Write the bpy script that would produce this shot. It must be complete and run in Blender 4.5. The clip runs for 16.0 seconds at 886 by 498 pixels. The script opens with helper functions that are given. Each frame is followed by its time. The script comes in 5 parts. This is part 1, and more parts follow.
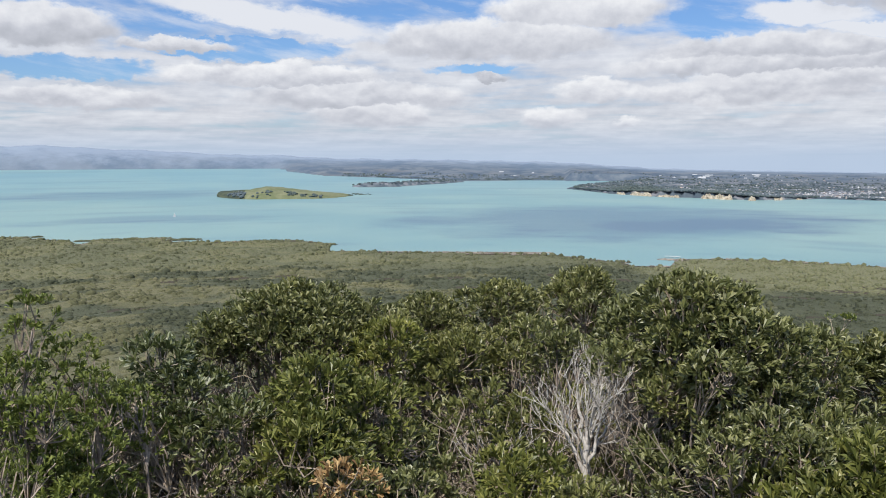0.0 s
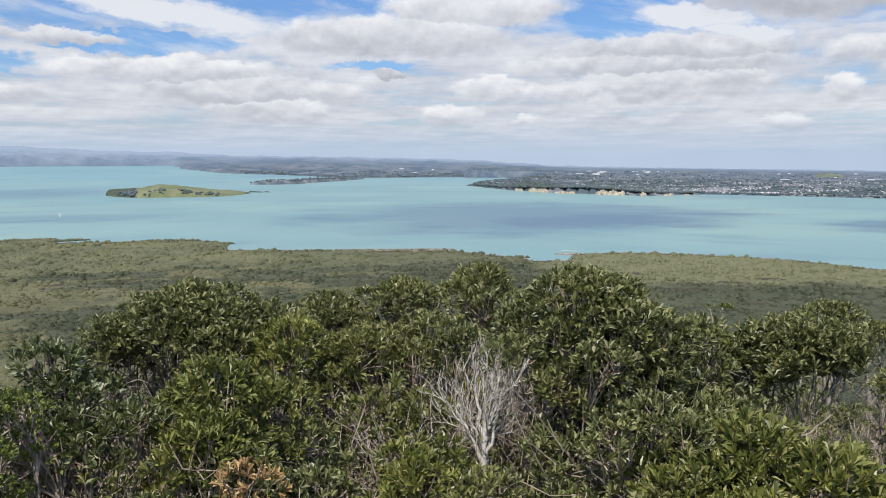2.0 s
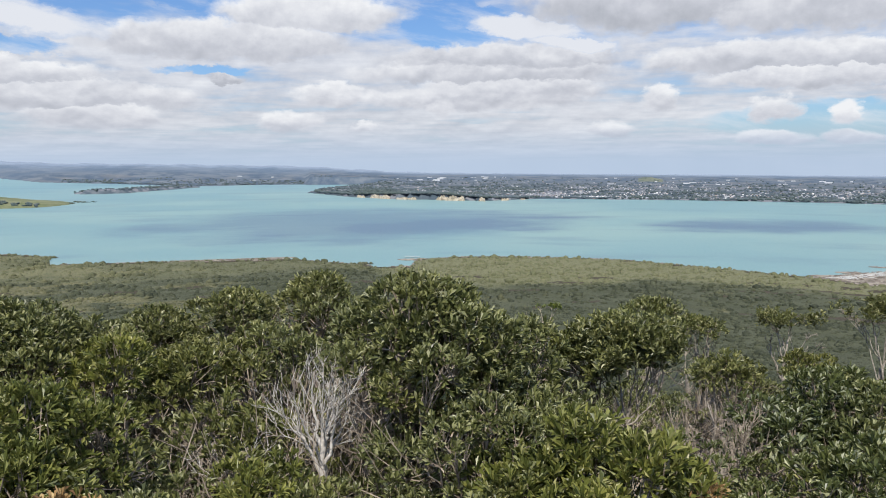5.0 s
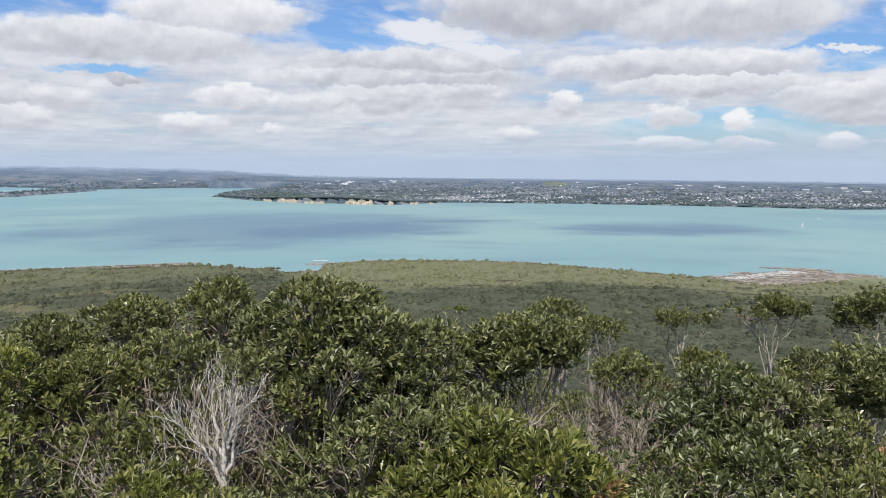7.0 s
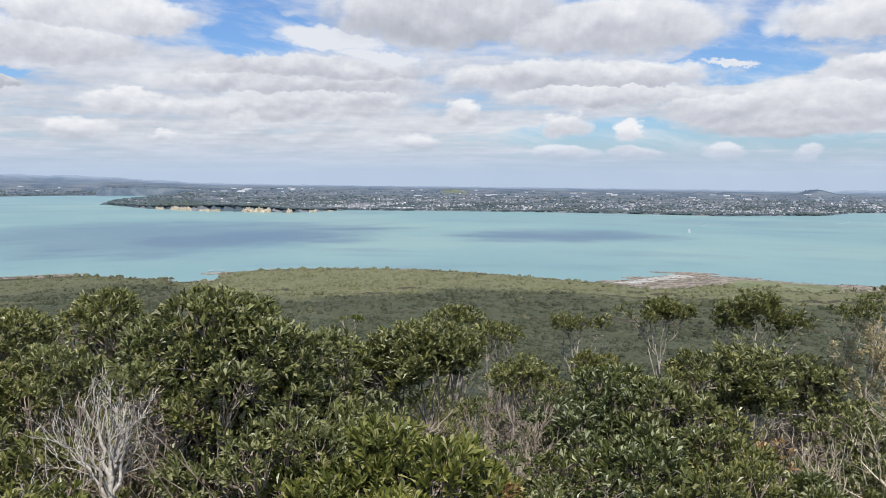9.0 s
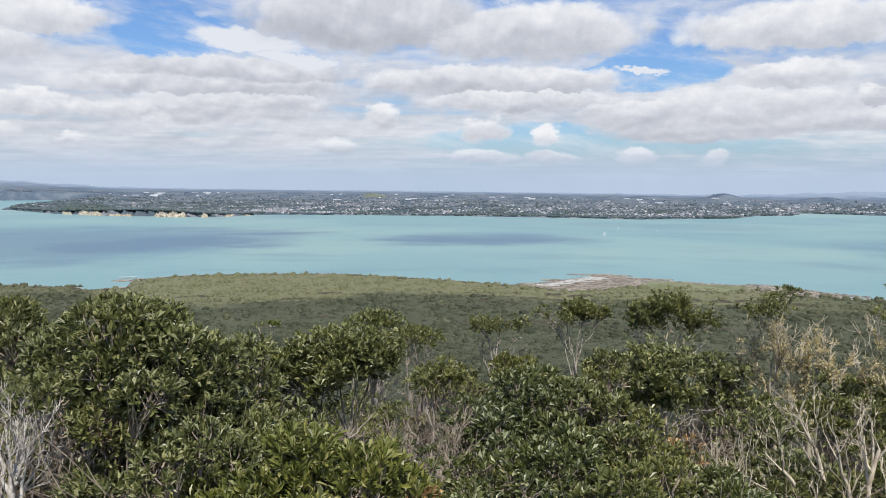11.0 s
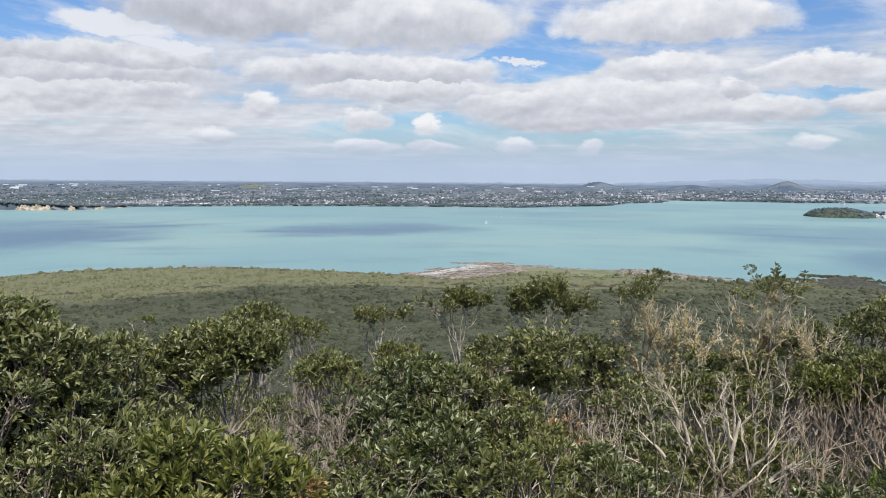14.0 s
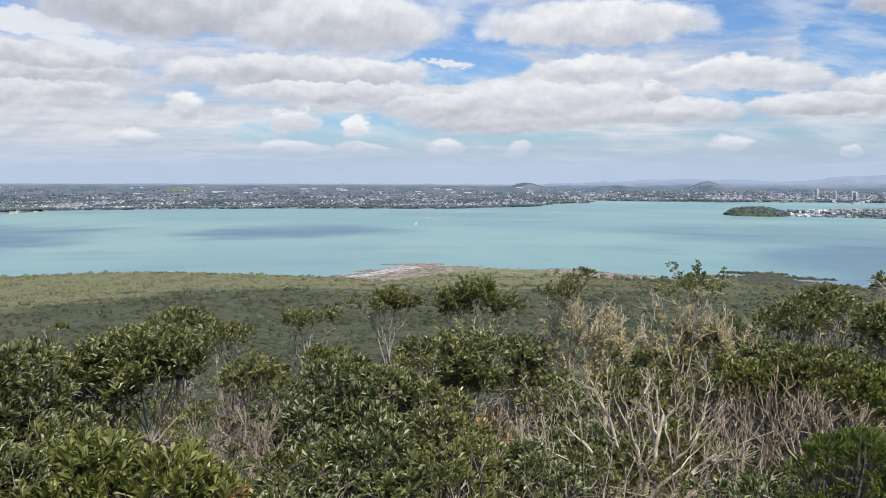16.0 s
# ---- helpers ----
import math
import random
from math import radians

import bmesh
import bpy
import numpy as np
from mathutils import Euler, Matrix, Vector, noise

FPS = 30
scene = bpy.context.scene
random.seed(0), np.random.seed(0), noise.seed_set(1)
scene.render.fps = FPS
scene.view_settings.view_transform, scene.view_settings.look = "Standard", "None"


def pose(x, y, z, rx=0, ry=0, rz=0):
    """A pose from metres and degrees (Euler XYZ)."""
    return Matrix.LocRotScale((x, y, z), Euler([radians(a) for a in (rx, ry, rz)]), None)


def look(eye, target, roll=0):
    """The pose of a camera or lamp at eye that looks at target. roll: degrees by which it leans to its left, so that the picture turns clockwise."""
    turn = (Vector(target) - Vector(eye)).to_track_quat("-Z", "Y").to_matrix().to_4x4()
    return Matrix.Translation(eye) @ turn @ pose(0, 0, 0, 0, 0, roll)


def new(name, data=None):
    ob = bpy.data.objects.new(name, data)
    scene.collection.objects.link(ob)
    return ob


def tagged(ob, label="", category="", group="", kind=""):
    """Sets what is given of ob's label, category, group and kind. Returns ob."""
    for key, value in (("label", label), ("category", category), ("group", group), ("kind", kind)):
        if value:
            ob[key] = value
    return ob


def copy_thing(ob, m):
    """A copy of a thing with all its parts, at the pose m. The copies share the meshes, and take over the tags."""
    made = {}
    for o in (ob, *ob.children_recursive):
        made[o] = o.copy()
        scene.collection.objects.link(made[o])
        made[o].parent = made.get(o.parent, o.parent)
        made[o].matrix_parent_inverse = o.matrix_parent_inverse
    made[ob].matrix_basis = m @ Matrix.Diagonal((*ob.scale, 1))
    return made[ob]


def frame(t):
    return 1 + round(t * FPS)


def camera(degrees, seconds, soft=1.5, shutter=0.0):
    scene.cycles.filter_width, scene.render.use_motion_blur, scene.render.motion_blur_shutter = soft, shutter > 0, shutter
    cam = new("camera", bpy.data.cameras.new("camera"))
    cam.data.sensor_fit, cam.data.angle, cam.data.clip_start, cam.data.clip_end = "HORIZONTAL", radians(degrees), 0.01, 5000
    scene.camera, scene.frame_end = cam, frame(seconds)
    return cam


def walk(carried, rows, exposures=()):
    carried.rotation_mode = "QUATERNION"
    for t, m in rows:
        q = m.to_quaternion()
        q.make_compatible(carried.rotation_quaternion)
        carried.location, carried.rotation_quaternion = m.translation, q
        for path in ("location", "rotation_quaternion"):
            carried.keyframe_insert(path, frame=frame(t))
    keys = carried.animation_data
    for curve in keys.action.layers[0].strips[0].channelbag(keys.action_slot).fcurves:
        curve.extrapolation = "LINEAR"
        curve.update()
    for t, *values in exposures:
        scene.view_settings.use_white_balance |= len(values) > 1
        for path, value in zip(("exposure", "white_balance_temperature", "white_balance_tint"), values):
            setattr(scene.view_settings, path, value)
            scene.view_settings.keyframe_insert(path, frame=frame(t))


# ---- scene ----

EYE = 110.0  # height of the eye over the sea


def aim(x, y, z, yaw, pitch, lean):
    """A camera pose: yaw clockwise from +y, pitch up, lean to the right, in degrees."""
    return pose(x, y, EYE + z, 90 + pitch, 0, -yaw) @ pose(0, 0, 0, 0, 0, -lean)


PATH = [
    (0, 0.001, 0.083, -0.009, 0.00, -6.40, 0.14),
    (0.5, 0.004, 0.069, 0.001, 1.76, -6.40, 0.07),
    (1, 0.005, 0.047, -0.002, 3.56, -6.44, -0.01),
    (1.5, 0.002, 0.026, 0.006, 5.27, -6.53, -0.08),
    (2, 0.012, 0.003, 0.007, 6.91, -6.62, 0.11),
    (2.5, 0.023, 0.010, 0.005, 8.97, -6.63, 0.28),
    (3, 0.037, 0.026, 0.004, 11.16, -6.49, 0.35),
    (3.5, 0.047, 0.031, -0.000, 13.07, -6.28, 0.45),
    (4, 0.059, 0.023, 0.003, 14.75, -6.21, 0.52),
    (6.5, 0.091, -0.007, 0.010, 22.51, -6.07, -0.05),
    (7, 0.103, -0.003, 0.007, 24.23, -5.95, 0.01),
    (7.5, 0.110, -0.010, 0.012, 26.16, -5.81, -0.09),
    (8, 0.112, -0.020, 0.015, 28.04, -5.71, -0.23),
    (8.5, 0.115, -0.029, 0.016, 29.69, -5.58, -0.21),
    (11, 0.139, -0.026, 0.009, 36.77, -5.11, -0.30),
    (11.5, 0.147, -0.022, 0.007, 38.21, -5.27, -0.21),
    (12, 0.153, -0.020, 0.008, 39.49, -5.36, -0.11),
    (12.5, 0.162, -0.025, 0.004, 40.80, -5.47, -0.05),
    (13, 0.162, -0.026, -0.001, 42.12, -5.77, -0.08),
    (13.5, 0.163, -0.029, -0.000, 43.51, -5.87, -0.16),
    (14, 0.147, -0.038, 0.005, 44.89, -5.79, -0.13),
    (14.5, 0.159, -0.034, -0.004, 46.25, -5.76, -0.04),
    (15, 0.200, -0.023, -0.011, 47.65, -5.69, 0.05),
    (15.5, 0.209, -0.022, -0.011, 48.87, -5.64, 0.00),
    (16, 0.190, -0.034, -0.006, 49.75, -5.69, 0.04),
]
cam = camera(56.61, 16.0, soft=0.95)
walk(cam, [(t, aim(*row)) for t, *row in PATH])

# ---- world, sun ----
SUN_AZ, SUN_EL = 205.0, 56.0  # degrees clockwise from +y: behind the camera, to its left
sun = new("sun", bpy.data.lights.new("sun", "SUN"))
sun.data.energy, sun.data.angle, sun.data.color = 5.0, radians(0.6), (1.0, 0.95, 0.87)
sa, se = radians(SUN_AZ), radians(SUN_EL)
SUN_DIR = Vector((math.sin(sa) * math.cos(se), math.cos(sa) * math.cos(se), math.sin(se)))
sun.matrix_world = look(SUN_DIR * 400 + Vector((0, 0, EYE)), (0, 0, EYE))


class Tree:
    """Short hand for building node trees."""

    def __init__(self, tree):
        self.t = tree
        self.n = tree.nodes
        self.n.clear()

    def put(self, socket, value):
        if isinstance(value, bpy.types.NodeSocket):
            self.t.links.new(value, socket)
        elif value is not None:
            socket.default_value = value

    def node(self, kind, props=None, **inputs):
        nd = self.n.new(kind)
        for k, v in (props or {}).items():
            setattr(nd, k, v)
        for k, v in inputs.items():
            self.put(nd.inputs[int(k[1:])] if k[0] == "i" and k[1:].isdigit() else nd.inputs[k.replace("_", " ")], v)
        return nd

    def math(self, op, a, b=None, c=None, clamp=False):
        nd = self.n.new("ShaderNodeMath")
        nd.operation, nd.use_clamp = op, clamp
        for s, v in zip(nd.inputs, (a, b, c)):
            self.put(s, v)
        return nd.outputs[0]

    def mix(self, f, a, b, blend="MIX"):
        nd = self.n.new("ShaderNodeMix")
        nd.data_type, nd.blend_type, nd.clamp_factor = "RGBA", blend, True
        self.put(nd.inputs[0], f), self.put(nd.inputs[6], col(a)), self.put(nd.inputs[7], col(b))
        return nd.outputs[2]

    def span(self, v, lo, hi, a=0.0, b=1.0, smooth=True):
        nd = self.n.new("ShaderNodeMapRange")
        nd.interpolation_type = "SMOOTHSTEP" if smooth else "LINEAR"
        for s, x in zip(nd.inputs, (v, lo, hi, a, b)):
            self.put(s, x)
        return nd.outputs[0]

    def noise(self, vec, scale, detail=4.0, rough=0.55, kind="FBM"):
        return self.node("ShaderNodeTexNoise", {"noise_type": kind}, Vector=vec, Scale=scale, Detail=detail, Roughness=rough).outputs[0]

    def xyz(self, x, y, z=0.0):
        return self.node("ShaderNodeCombineXYZ", None, X=x, Y=y, Z=z).outputs[0]

    def ramp(self, f, stops, step=False):
        nd = self.n.new("ShaderNodeValToRGB")
        nd.color_ramp.interpolation = "CONSTANT" if step else "LINEAR"
        while len(nd.color_ramp.elements) < len(stops):
            nd.color_ramp.elements.new(0.5)
        for e, (p, c) in zip(nd.color_ramp.elements, stops):
            e.position, e.color = p, col(c)
        self.put(nd.inputs[0], f)
        return nd.outputs[0]


def col(c):
    return (*c, 1.0) if isinstance(c, tuple) and len(c) == 3 else c


# Sky: clear blue with a broken cumulus layer in it.
world = bpy.data.worlds.new("sky")
scene.world = world
world.use_nodes = True
w = Tree(world.node_tree)
sky = w.node("ShaderNodeTexSky", {"sky_type": "NISHITA", "sun_disc": False, "sun_elevation": se, "sun_rotation": sa, "air_density": 1.0, "dust_density": 0.6, "ozone_density": 1.2})
blue = w.mix(1.0, sky.outputs[0], (0.065, 0.088, 0.125), "MULTIPLY")
way = w.node("ShaderNodeTexCoord").outputs["Generated"]
sep = w.node("ShaderNodeSeparateXYZ", None, i0=way)
AZ = w.math("MULTIPLY", w.math("ARCTAN2", sep.outputs[0], sep.outputs[1]), 180 / math.pi)
EL = w.math("MULTIPLY", w.math("ARCSINE", sep.outputs[2]), 180 / math.pi)
# broken cumulus and stratocumulus: rows of cloud get thinner towards the horizon
rows = w.math("MULTIPLY", w.math("LOGARITHM", w.math("ADD", w.math("MAXIMUM", EL, 0.0), 2.6), 2.718), 3.8)
base_v = w.xyz(w.math("MULTIPLY", AZ, 0.36), rows, 3.7)
puff = w.noise(base_v, 0.9, 6.0, 0.52)
puff_up = w.noise(w.node("ShaderNodeVectorMath", {"operation": "ADD"}, i0=base_v, i1=(-0.05, 0.22, 0.0)).outputs[0], 0.9, 6.0, 0.52)
coarse = w.math("SUBTRACT", w.noise(w.xyz(w.math("MULTIPLY", AZ, 0.30), w.math("MULTIPLY", EL, 0.55), 1.0), 1.0, 5.0, 0.58), 0.5)
fray = w.math("SUBTRACT", w.noise(w.xyz(w.math("MULTIPLY", AZ, 0.55), w.math("MULTIPLY", EL, 1.0), 6.0), 1.0, 5.0, 0.6), 0.5)
AZW = w.math("ADD", AZ, w.math("MULTIPLY", coarse, 4.2))
ELW = w.math("ADD", EL, w.math("MULTIPLY", fray, w.span(EL, 0.5, 6.0, 0.7, 1.7)))


def oval(az, el, ra, re, flat=1.0):
    """How deep a direction lies in an oval of the sky (1 in the middle, 0 at the rim), and how high in it; flat: below its middle."""
    dx = w.math("DIVIDE", w.math("SUBTRACT", AZW, az), ra)
    dy = w.math("DIVIDE", w.math("SUBTRACT", ELW, el), re)
    low_dy = w.math("MULTIPLY", w.math("MINIMUM", dy, 0.0), 1.0 / flat)
    dyy = w.math("ADD", w.math("MAXIMUM", dy, 0.0), low_dy)
    q = w.math("SUBTRACT", 1.0, w.math("ADD", w.math("MULTIPLY", dx, dx), w.math("MULTIPLY", dyy, dyy)))
    return q, dy


# single clouds: azimuth, elevation, half width, half height, and how bright they are
CLOUDS = [
    (-25.1, 7.98, 4.9, 1.72, -0.12), (-17.7, 7.21, 4.4, 0.64, -0.10), (8.9, 9.58, 6.7, 1.80, 0.18), (3.3, 7.72, 9.4, 1.63, -0.02), (-11.2, 5.33, 7.9, 1.05, 0.10),
    (-6.2, 4.04, 8.4, 1.23, -0.04), (-23.4, 3.68, 6.3, 0.87, -0.02), (20.7, 5.83, 9.4, 1.31, 0.00), (20.5, 4.08, 8.4, 1.15, 0.05), (17.9, 3.68, 1.6, 0.94, 0.20),
    (7.2, 2.46, 2.5, 0.95, 0.15), (10.5, 4.37, 2.7, 1.06, 0.12), (3.2, 5.30, 1.4, 0.41, -0.30), (12.5, 2.24, 0.9, 0.47, 0.20), (-4.4, 2.81, 5.0, 1.15, 0.00),
    (31.4, 10.28, 8.9, 2.86, -0.18), (42.9, 9.35, 8.6, 2.28, 0.02), (43.7, 9.00, 2.3, 1.23, 0.10), (21.5, 6.63, 9.1, 1.16, -0.14), (22.4, 4.62, 7.9, 1.23, 0.05),
    (40.1, 6.34, 10.3, 1.18, 0.00), (42.0, 5.03, 7.5, 1.00, 0.06), (50.7, 3.60, 5.6, 1.43, -0.06), (32.4, 3.86, 1.5, 1.12, 0.10), (39.6, 2.95, 1.5, 1.08, 0.08),
    (44.1, 2.73, 1.1, 0.97, 0.35), (39.4, 1.24, 2.3, 0.62, 0.12), (29.3, 1.92, 1.8, 0.71, 0.05), (43.9, 1.24, 2.3, 0.55, 0.05), (60.2, 9.29, 8.2, 1.92, 0.12),
    (59.4, 6.42, 4.5, 1.04, 0.10), (50.6, 4.05, 5.5, 1.12, 0.00), (53.4, 3.05, 6.8, 1.14, -0.08), (69.0, 6.03, 3.8, 1.10, 0.16), (57.4, 3.98, 7.8, 1.84, 0.02),
    (64.1, 3.54, 6.0, 1.15, -0.02), (74.5, 3.83, 5.4, 0.90, -0.10), (78.3, 4.74, 3.3, 0.90, 0.05), (79.2, 9.95, 3.8, 1.67, -0.10), (63.9, 4.79, 1.3, 0.83, 0.10),
    (49.8, 1.28, 1.8, 0.74, 0.18), (54.9, 1.10, 1.1, 0.75, 0.15), (69.1, 1.49, 1.6, 0.62, 0.15), (76.0, 0.89, 0.7, 0.52, 0.10),
]
# blue openings between them, and how clear they are
GAPS = [
    (-13.0, 7.11, 7.5, 0.85, 1.0), (-24.0, 5.56, 6.0, 0.85, 0.9), (18.6, 8.75, 3.6, 2.0, 1.0), (1.8, 10.2, 3.2, 0.6, 0.8), (1.6, 5.92, 4.0, 0.38, 0.6),
    (51.0, 6.90, 5.0, 1.40, 1.0), (42.5, 2.45, 8.0, 1.25, 0.75), (76.9, 7.40, 4.4, 2.5, 1.0), (68.9, 4.53, 4.1, 0.50, 0.8), (72.6, 1.30, 7.6, 1.3, 0.6), (54.5, 2.0, 7.0, 0.7, 0.5),
]
depth, height, tone = None, None, None
for *shape, bright in CLOUDS:
    q, dy = oval(*shape, flat=0.75)
    if depth is None:
        depth, height, tone = q, dy, w.math("MULTIPLY", 1.0, bright)
    else:
        won = w.span(w.math("SUBTRACT", q, depth), -0.25, 0.25)
        height = w.math("MULTIPLY_ADD", w.math("SUBTRACT", dy, height), won, height)
        tone = w.math("MULTIPLY_ADD", w.math("SUBTRACT", bright, tone), won, tone)
        depth = w.math("SMOOTH_MAX", q, depth, 0.12)
hole = None
for *shape, clear in GAPS:
    q = w.math("MULTIPLY", oval(*shape)[0], clear)
    hole = q if hole is None else w.math("MAXIMUM", hole, q)
hole = w.math("MAXIMUM", hole, 0.0)
# a thin streaky deck behind the single clouds
streak = w.noise(w.xyz(w.math("MULTIPLY", AZ, 0.10), w.math("MULTIPLY", rows, 1.3), 2.2), 1.6, 5.0, 0.55)
deck = w.math("ADD", w.math("ADD", w.span(EL, 9.5, 6.0, 0.10, 0.66), w.math("MULTIPLY", w.math("SUBTRACT", streak, 0.5), 1.9)), w.math("MULTIPLY", hole, -1.7))
deck = w.math("ADD", deck, w.math("MULTIPLY", w.span(AZ, 26.0, 42.0, 0.0, -0.40), w.span(EL, 4.2, 2.6)))
deck = w.math("MULTIPLY", w.span(deck, -0.1, 0.75), 0.94)
dens = w.math("ADD", w.math("MULTIPLY", depth, 1.1), w.math("MULTIPLY", w.math("SUBTRACT", puff, 0.5), 1.1))
cover = w.span(dens, -0.16, w.span(EL, 1.0, 6.0, 0.75, 0.50))
relief = w.math("MULTIPLY", w.math("SUBTRACT", puff, puff_up), 1.5)
tall = w.math("MULTIPLY", w.span(height, -0.8, 0.85, -0.5, 0.5), 0.60)
rim = w.span(dens, 0.05, 0.9, 0.06, -0.07)
shade = w.math("ADD", w.math("ADD", w.math("ADD", relief, tall), w.math("ADD", rim, w.math("MULTIPLY", tone, 0.9))), w.math("MULTIPLY_ADD", coarse, 0.50, 0.55), clamp=True)
GREYS = [(0.0, (0.455, 0.480, 0.54)), (0.35, (0.575, 0.598, 0.665)), (0.68, (0.725, 0.745, 0.80)), (1.0, (0.880, 0.895, 0.925))]
cloud = w.ramp(shade, GREYS)
back = w.ramp(w.math("ADD", w.math("MULTIPLY", w.math("SUBTRACT", streak, 0.5), 1.2), w.math("MULTIPLY_ADD", relief, 0.7, 0.50), clamp=True), GREYS)
# a bright high veil slants through the blue openings
slant = w.math("ADD", EL, w.math("MULTIPLY", AZ, 0.17))
wisp_n = w.noise(w.xyz(w.math("MULTIPLY", AZ, 0.14), w.math("MULTIPLY", slant, 0.6), 9.0), 1.1, 6.0, 0.6)
bands = None
for az, el, ra, re in ((-11.5, 9.2, 9.5, 1.1), (23.6, 8.75, 4.2, 0.8), (26.5, 7.7, 3.2, 0.5), (50.3, 7.0, 2.2, 0.22)):
    dx = w.math("DIVIDE", w.math("SUBTRACT", AZW, az), ra)
    dy = w.math("DIVIDE", w.math("ADD", w.math("SUBTRACT", ELW, el), w.math("MULTIPLY", w.math("SUBTRACT", AZ, az), 0.12)), re)
    q = w.math("SUBTRACT", 1.0, w.math("ADD", w.math("MULTIPLY", dx, dx), w.math("MULTIPLY", dy, dy)))
    bands = q if bands is None else w.math("MAXIMUM", bands, q)
bands = w.span(w.math("ADD", bands, w.math("MULTIPLY", w.math("SUBTRACT", wisp_n, 0.5), 1.5)), -0.15, 0.7, 0.0, 0.95)
wisps = w.math("MAXIMUM", w.span(wisp_n, 0.44, 0.72, 0.0, 0.55), bands)
col_sky = w.mix(w.math("MULTIPLY", deck, w.math("SUBTRACT", 1.0, bands)), w.mix(wisps, blue, (0.80, 0.82, 0.87)), back)
col_sky = w.mix(w.math("MULTIPLY", cover, w.span(bands, 0.3, 0.9, 1.0, 0.35)), col_sky, cloud)
low = w.span(EL, -0.5, 2.9, 0.94, 0.0)
col_sky = w.mix(low, col_sky, (0.48, 0.59, 0.755))
bg = w.node("ShaderNodeBackground", None, Color=col_sky, Strength=1.0)
w.t.links.new(bg.outputs[0], w.node("ShaderNodeOutputWorld").inputs[0])
scene.view_settings.exposure = 0.0

# ---- materials ----


def material(name, build):
    m = bpy.data.materials.new(name)
    m.use_nodes = True
    t = Tree(m.node_tree)
    out = t.node("ShaderNodeOutputMaterial")
    t.t.links.new(build(t), out.inputs[0])
    return m


def shiny(t, color, rough=0.7, bump=None, strength=0.3, dist=0.02, spec=0.4, thin=0.0):
    p = t.node("ShaderNodeBsdfPrincipled", None, Base_Color=col(color), Roughness=rough)
    t.put(p.inputs["Specular IOR Level"], spec)
    if bump is not None:
        b = t.node("ShaderNodeBump", None, Strength=strength, Distance=dist, Height=bump)
        t.put(p.inputs["Normal"], b.outputs[0])
    if thin:
        tr = t.node("ShaderNodeBsdfTranslucent", None, Color=col(color))
        return t.node("ShaderNodeMixShader", None, i0=thin, i1=p.outputs[0], i2=tr.outputs[0]).outputs[0]
    return p.outputs[0]


def place(t):
    return t.node("ShaderNodeNewGeometry").outputs["Position"]


def island(t):
    return t.node("ShaderNodeNewGeometry").outputs["Random Per Island"]


def leaf_material(name, stops, rough=0.40, thin=0.30):
    def build(t):
        c = t.ramp(island(t), stops)
        patch = t.noise(place(t), 1.3, 3.0)
        c = t.mix(t.span(patch, 0.35, 0.7, 0.0, 0.35), c, t.mix(1.0, c, (1.45, 1.30, 0.85), "MULTIPLY"))
        return shiny(t, c, rough, thin=thin, spec=0.55)
    return material(name, build)


def bark_material(name, a, b, scale=30.0):
    def build(t):
        n = t.noise(place(t), scale, 5.0)
        n2 = t.noise(place(t), scale * 0.12, 3.0)
        c = t.mix(t.span(n, 0.35, 0.65), a, b)
        c = t.mix(t.span(n2, 0.45, 0.65, 0.0, 0.5), c, tuple(x * 0.6 for x in a))
        return shiny(t, c, 0.9, n, 0.5, 0.005, 0.2)
    return material(name, build)


leaf_dark = leaf_material("glossy_dark_leaf", [(0.0, (0.060, 0.074, 0.026)), (0.35, (0.125, 0.142, 0.048)), (0.66, (0.205, 0.220, 0.082)), (0.86, (0.31, 0.32, 0.15)), (1.0, (0.42, 0.425, 0.26))])
leaf_bright = leaf_material("bright_green_leaf", [(0.0, (0.070, 0.088, 0.022)), (0.5, (0.155, 0.176, 0.044)), (0.85, (0.265, 0.275, 0.080)), (1.0, (0.40, 0.39, 0.19))])
leaf_olive = leaf_material("olive_leaf", [(0.0, (0.078, 0.089, 0.029)), (0.5, (0.150, 0.166, 0.050)), (0.85, (0.228, 0.234, 0.084)), (1.0, (0.396, 0.384, 0.204))])
leaf_pale = leaf_material("pale_backed_leaf", [(0.0, (0.054, 0.072, 0.024)), (0.6, (0.108, 0.130, 0.042)), (0.78, (0.192, 0.216, 0.090)), (0.87, (0.36, 0.39, 0.24)), (1.0, (0.47, 0.49, 0.34))])
leaf_feather = leaf_material("feathery_leaf", [(0.0, (0.080, 0.110, 0.024)), (0.6, (0.155, 0.195, 0.040)), (1.0, (0.26, 0.30, 0.075))], 0.55, 0.25)
leaf_dead = leaf_material("orange_dead_leaf", [(0.0, (0.22, 0.13, 0.06)), (0.6, (0.42, 0.28, 0.13)), (1.0, (0.6, 0.46, 0.24))], 0.6)
lichen = leaf_material("ochre_lichen", [(0.0, (0.28, 0.235, 0.12)), (0.6, (0.42, 0.36, 0.19)), (1.0, (0.54, 0.48, 0.28))], 0.9, 0.1)
bark_grey = bark_material("grey_brown_bark", (0.28, 0.245, 0.20), (0.46, 0.41, 0.345))
bark_dark = bark_material("brown_bark", (0.21, 0.175, 0.15), (0.36, 0.305, 0.265))
bark_twig = bark_material("dry_twig_bark", (0.22, 0.178, 0.135), (0.41, 0.345, 0.275), 8.0)
bark_lichen = bark_material("lichened_bark", (0.40, 0.345, 0.245), (0.62, 0.545, 0.41), 14.0)
bark_tan = bark_material("tan_bark", (0.30, 0.225, 0.150), (0.50, 0.395, 0.275), 14.0)
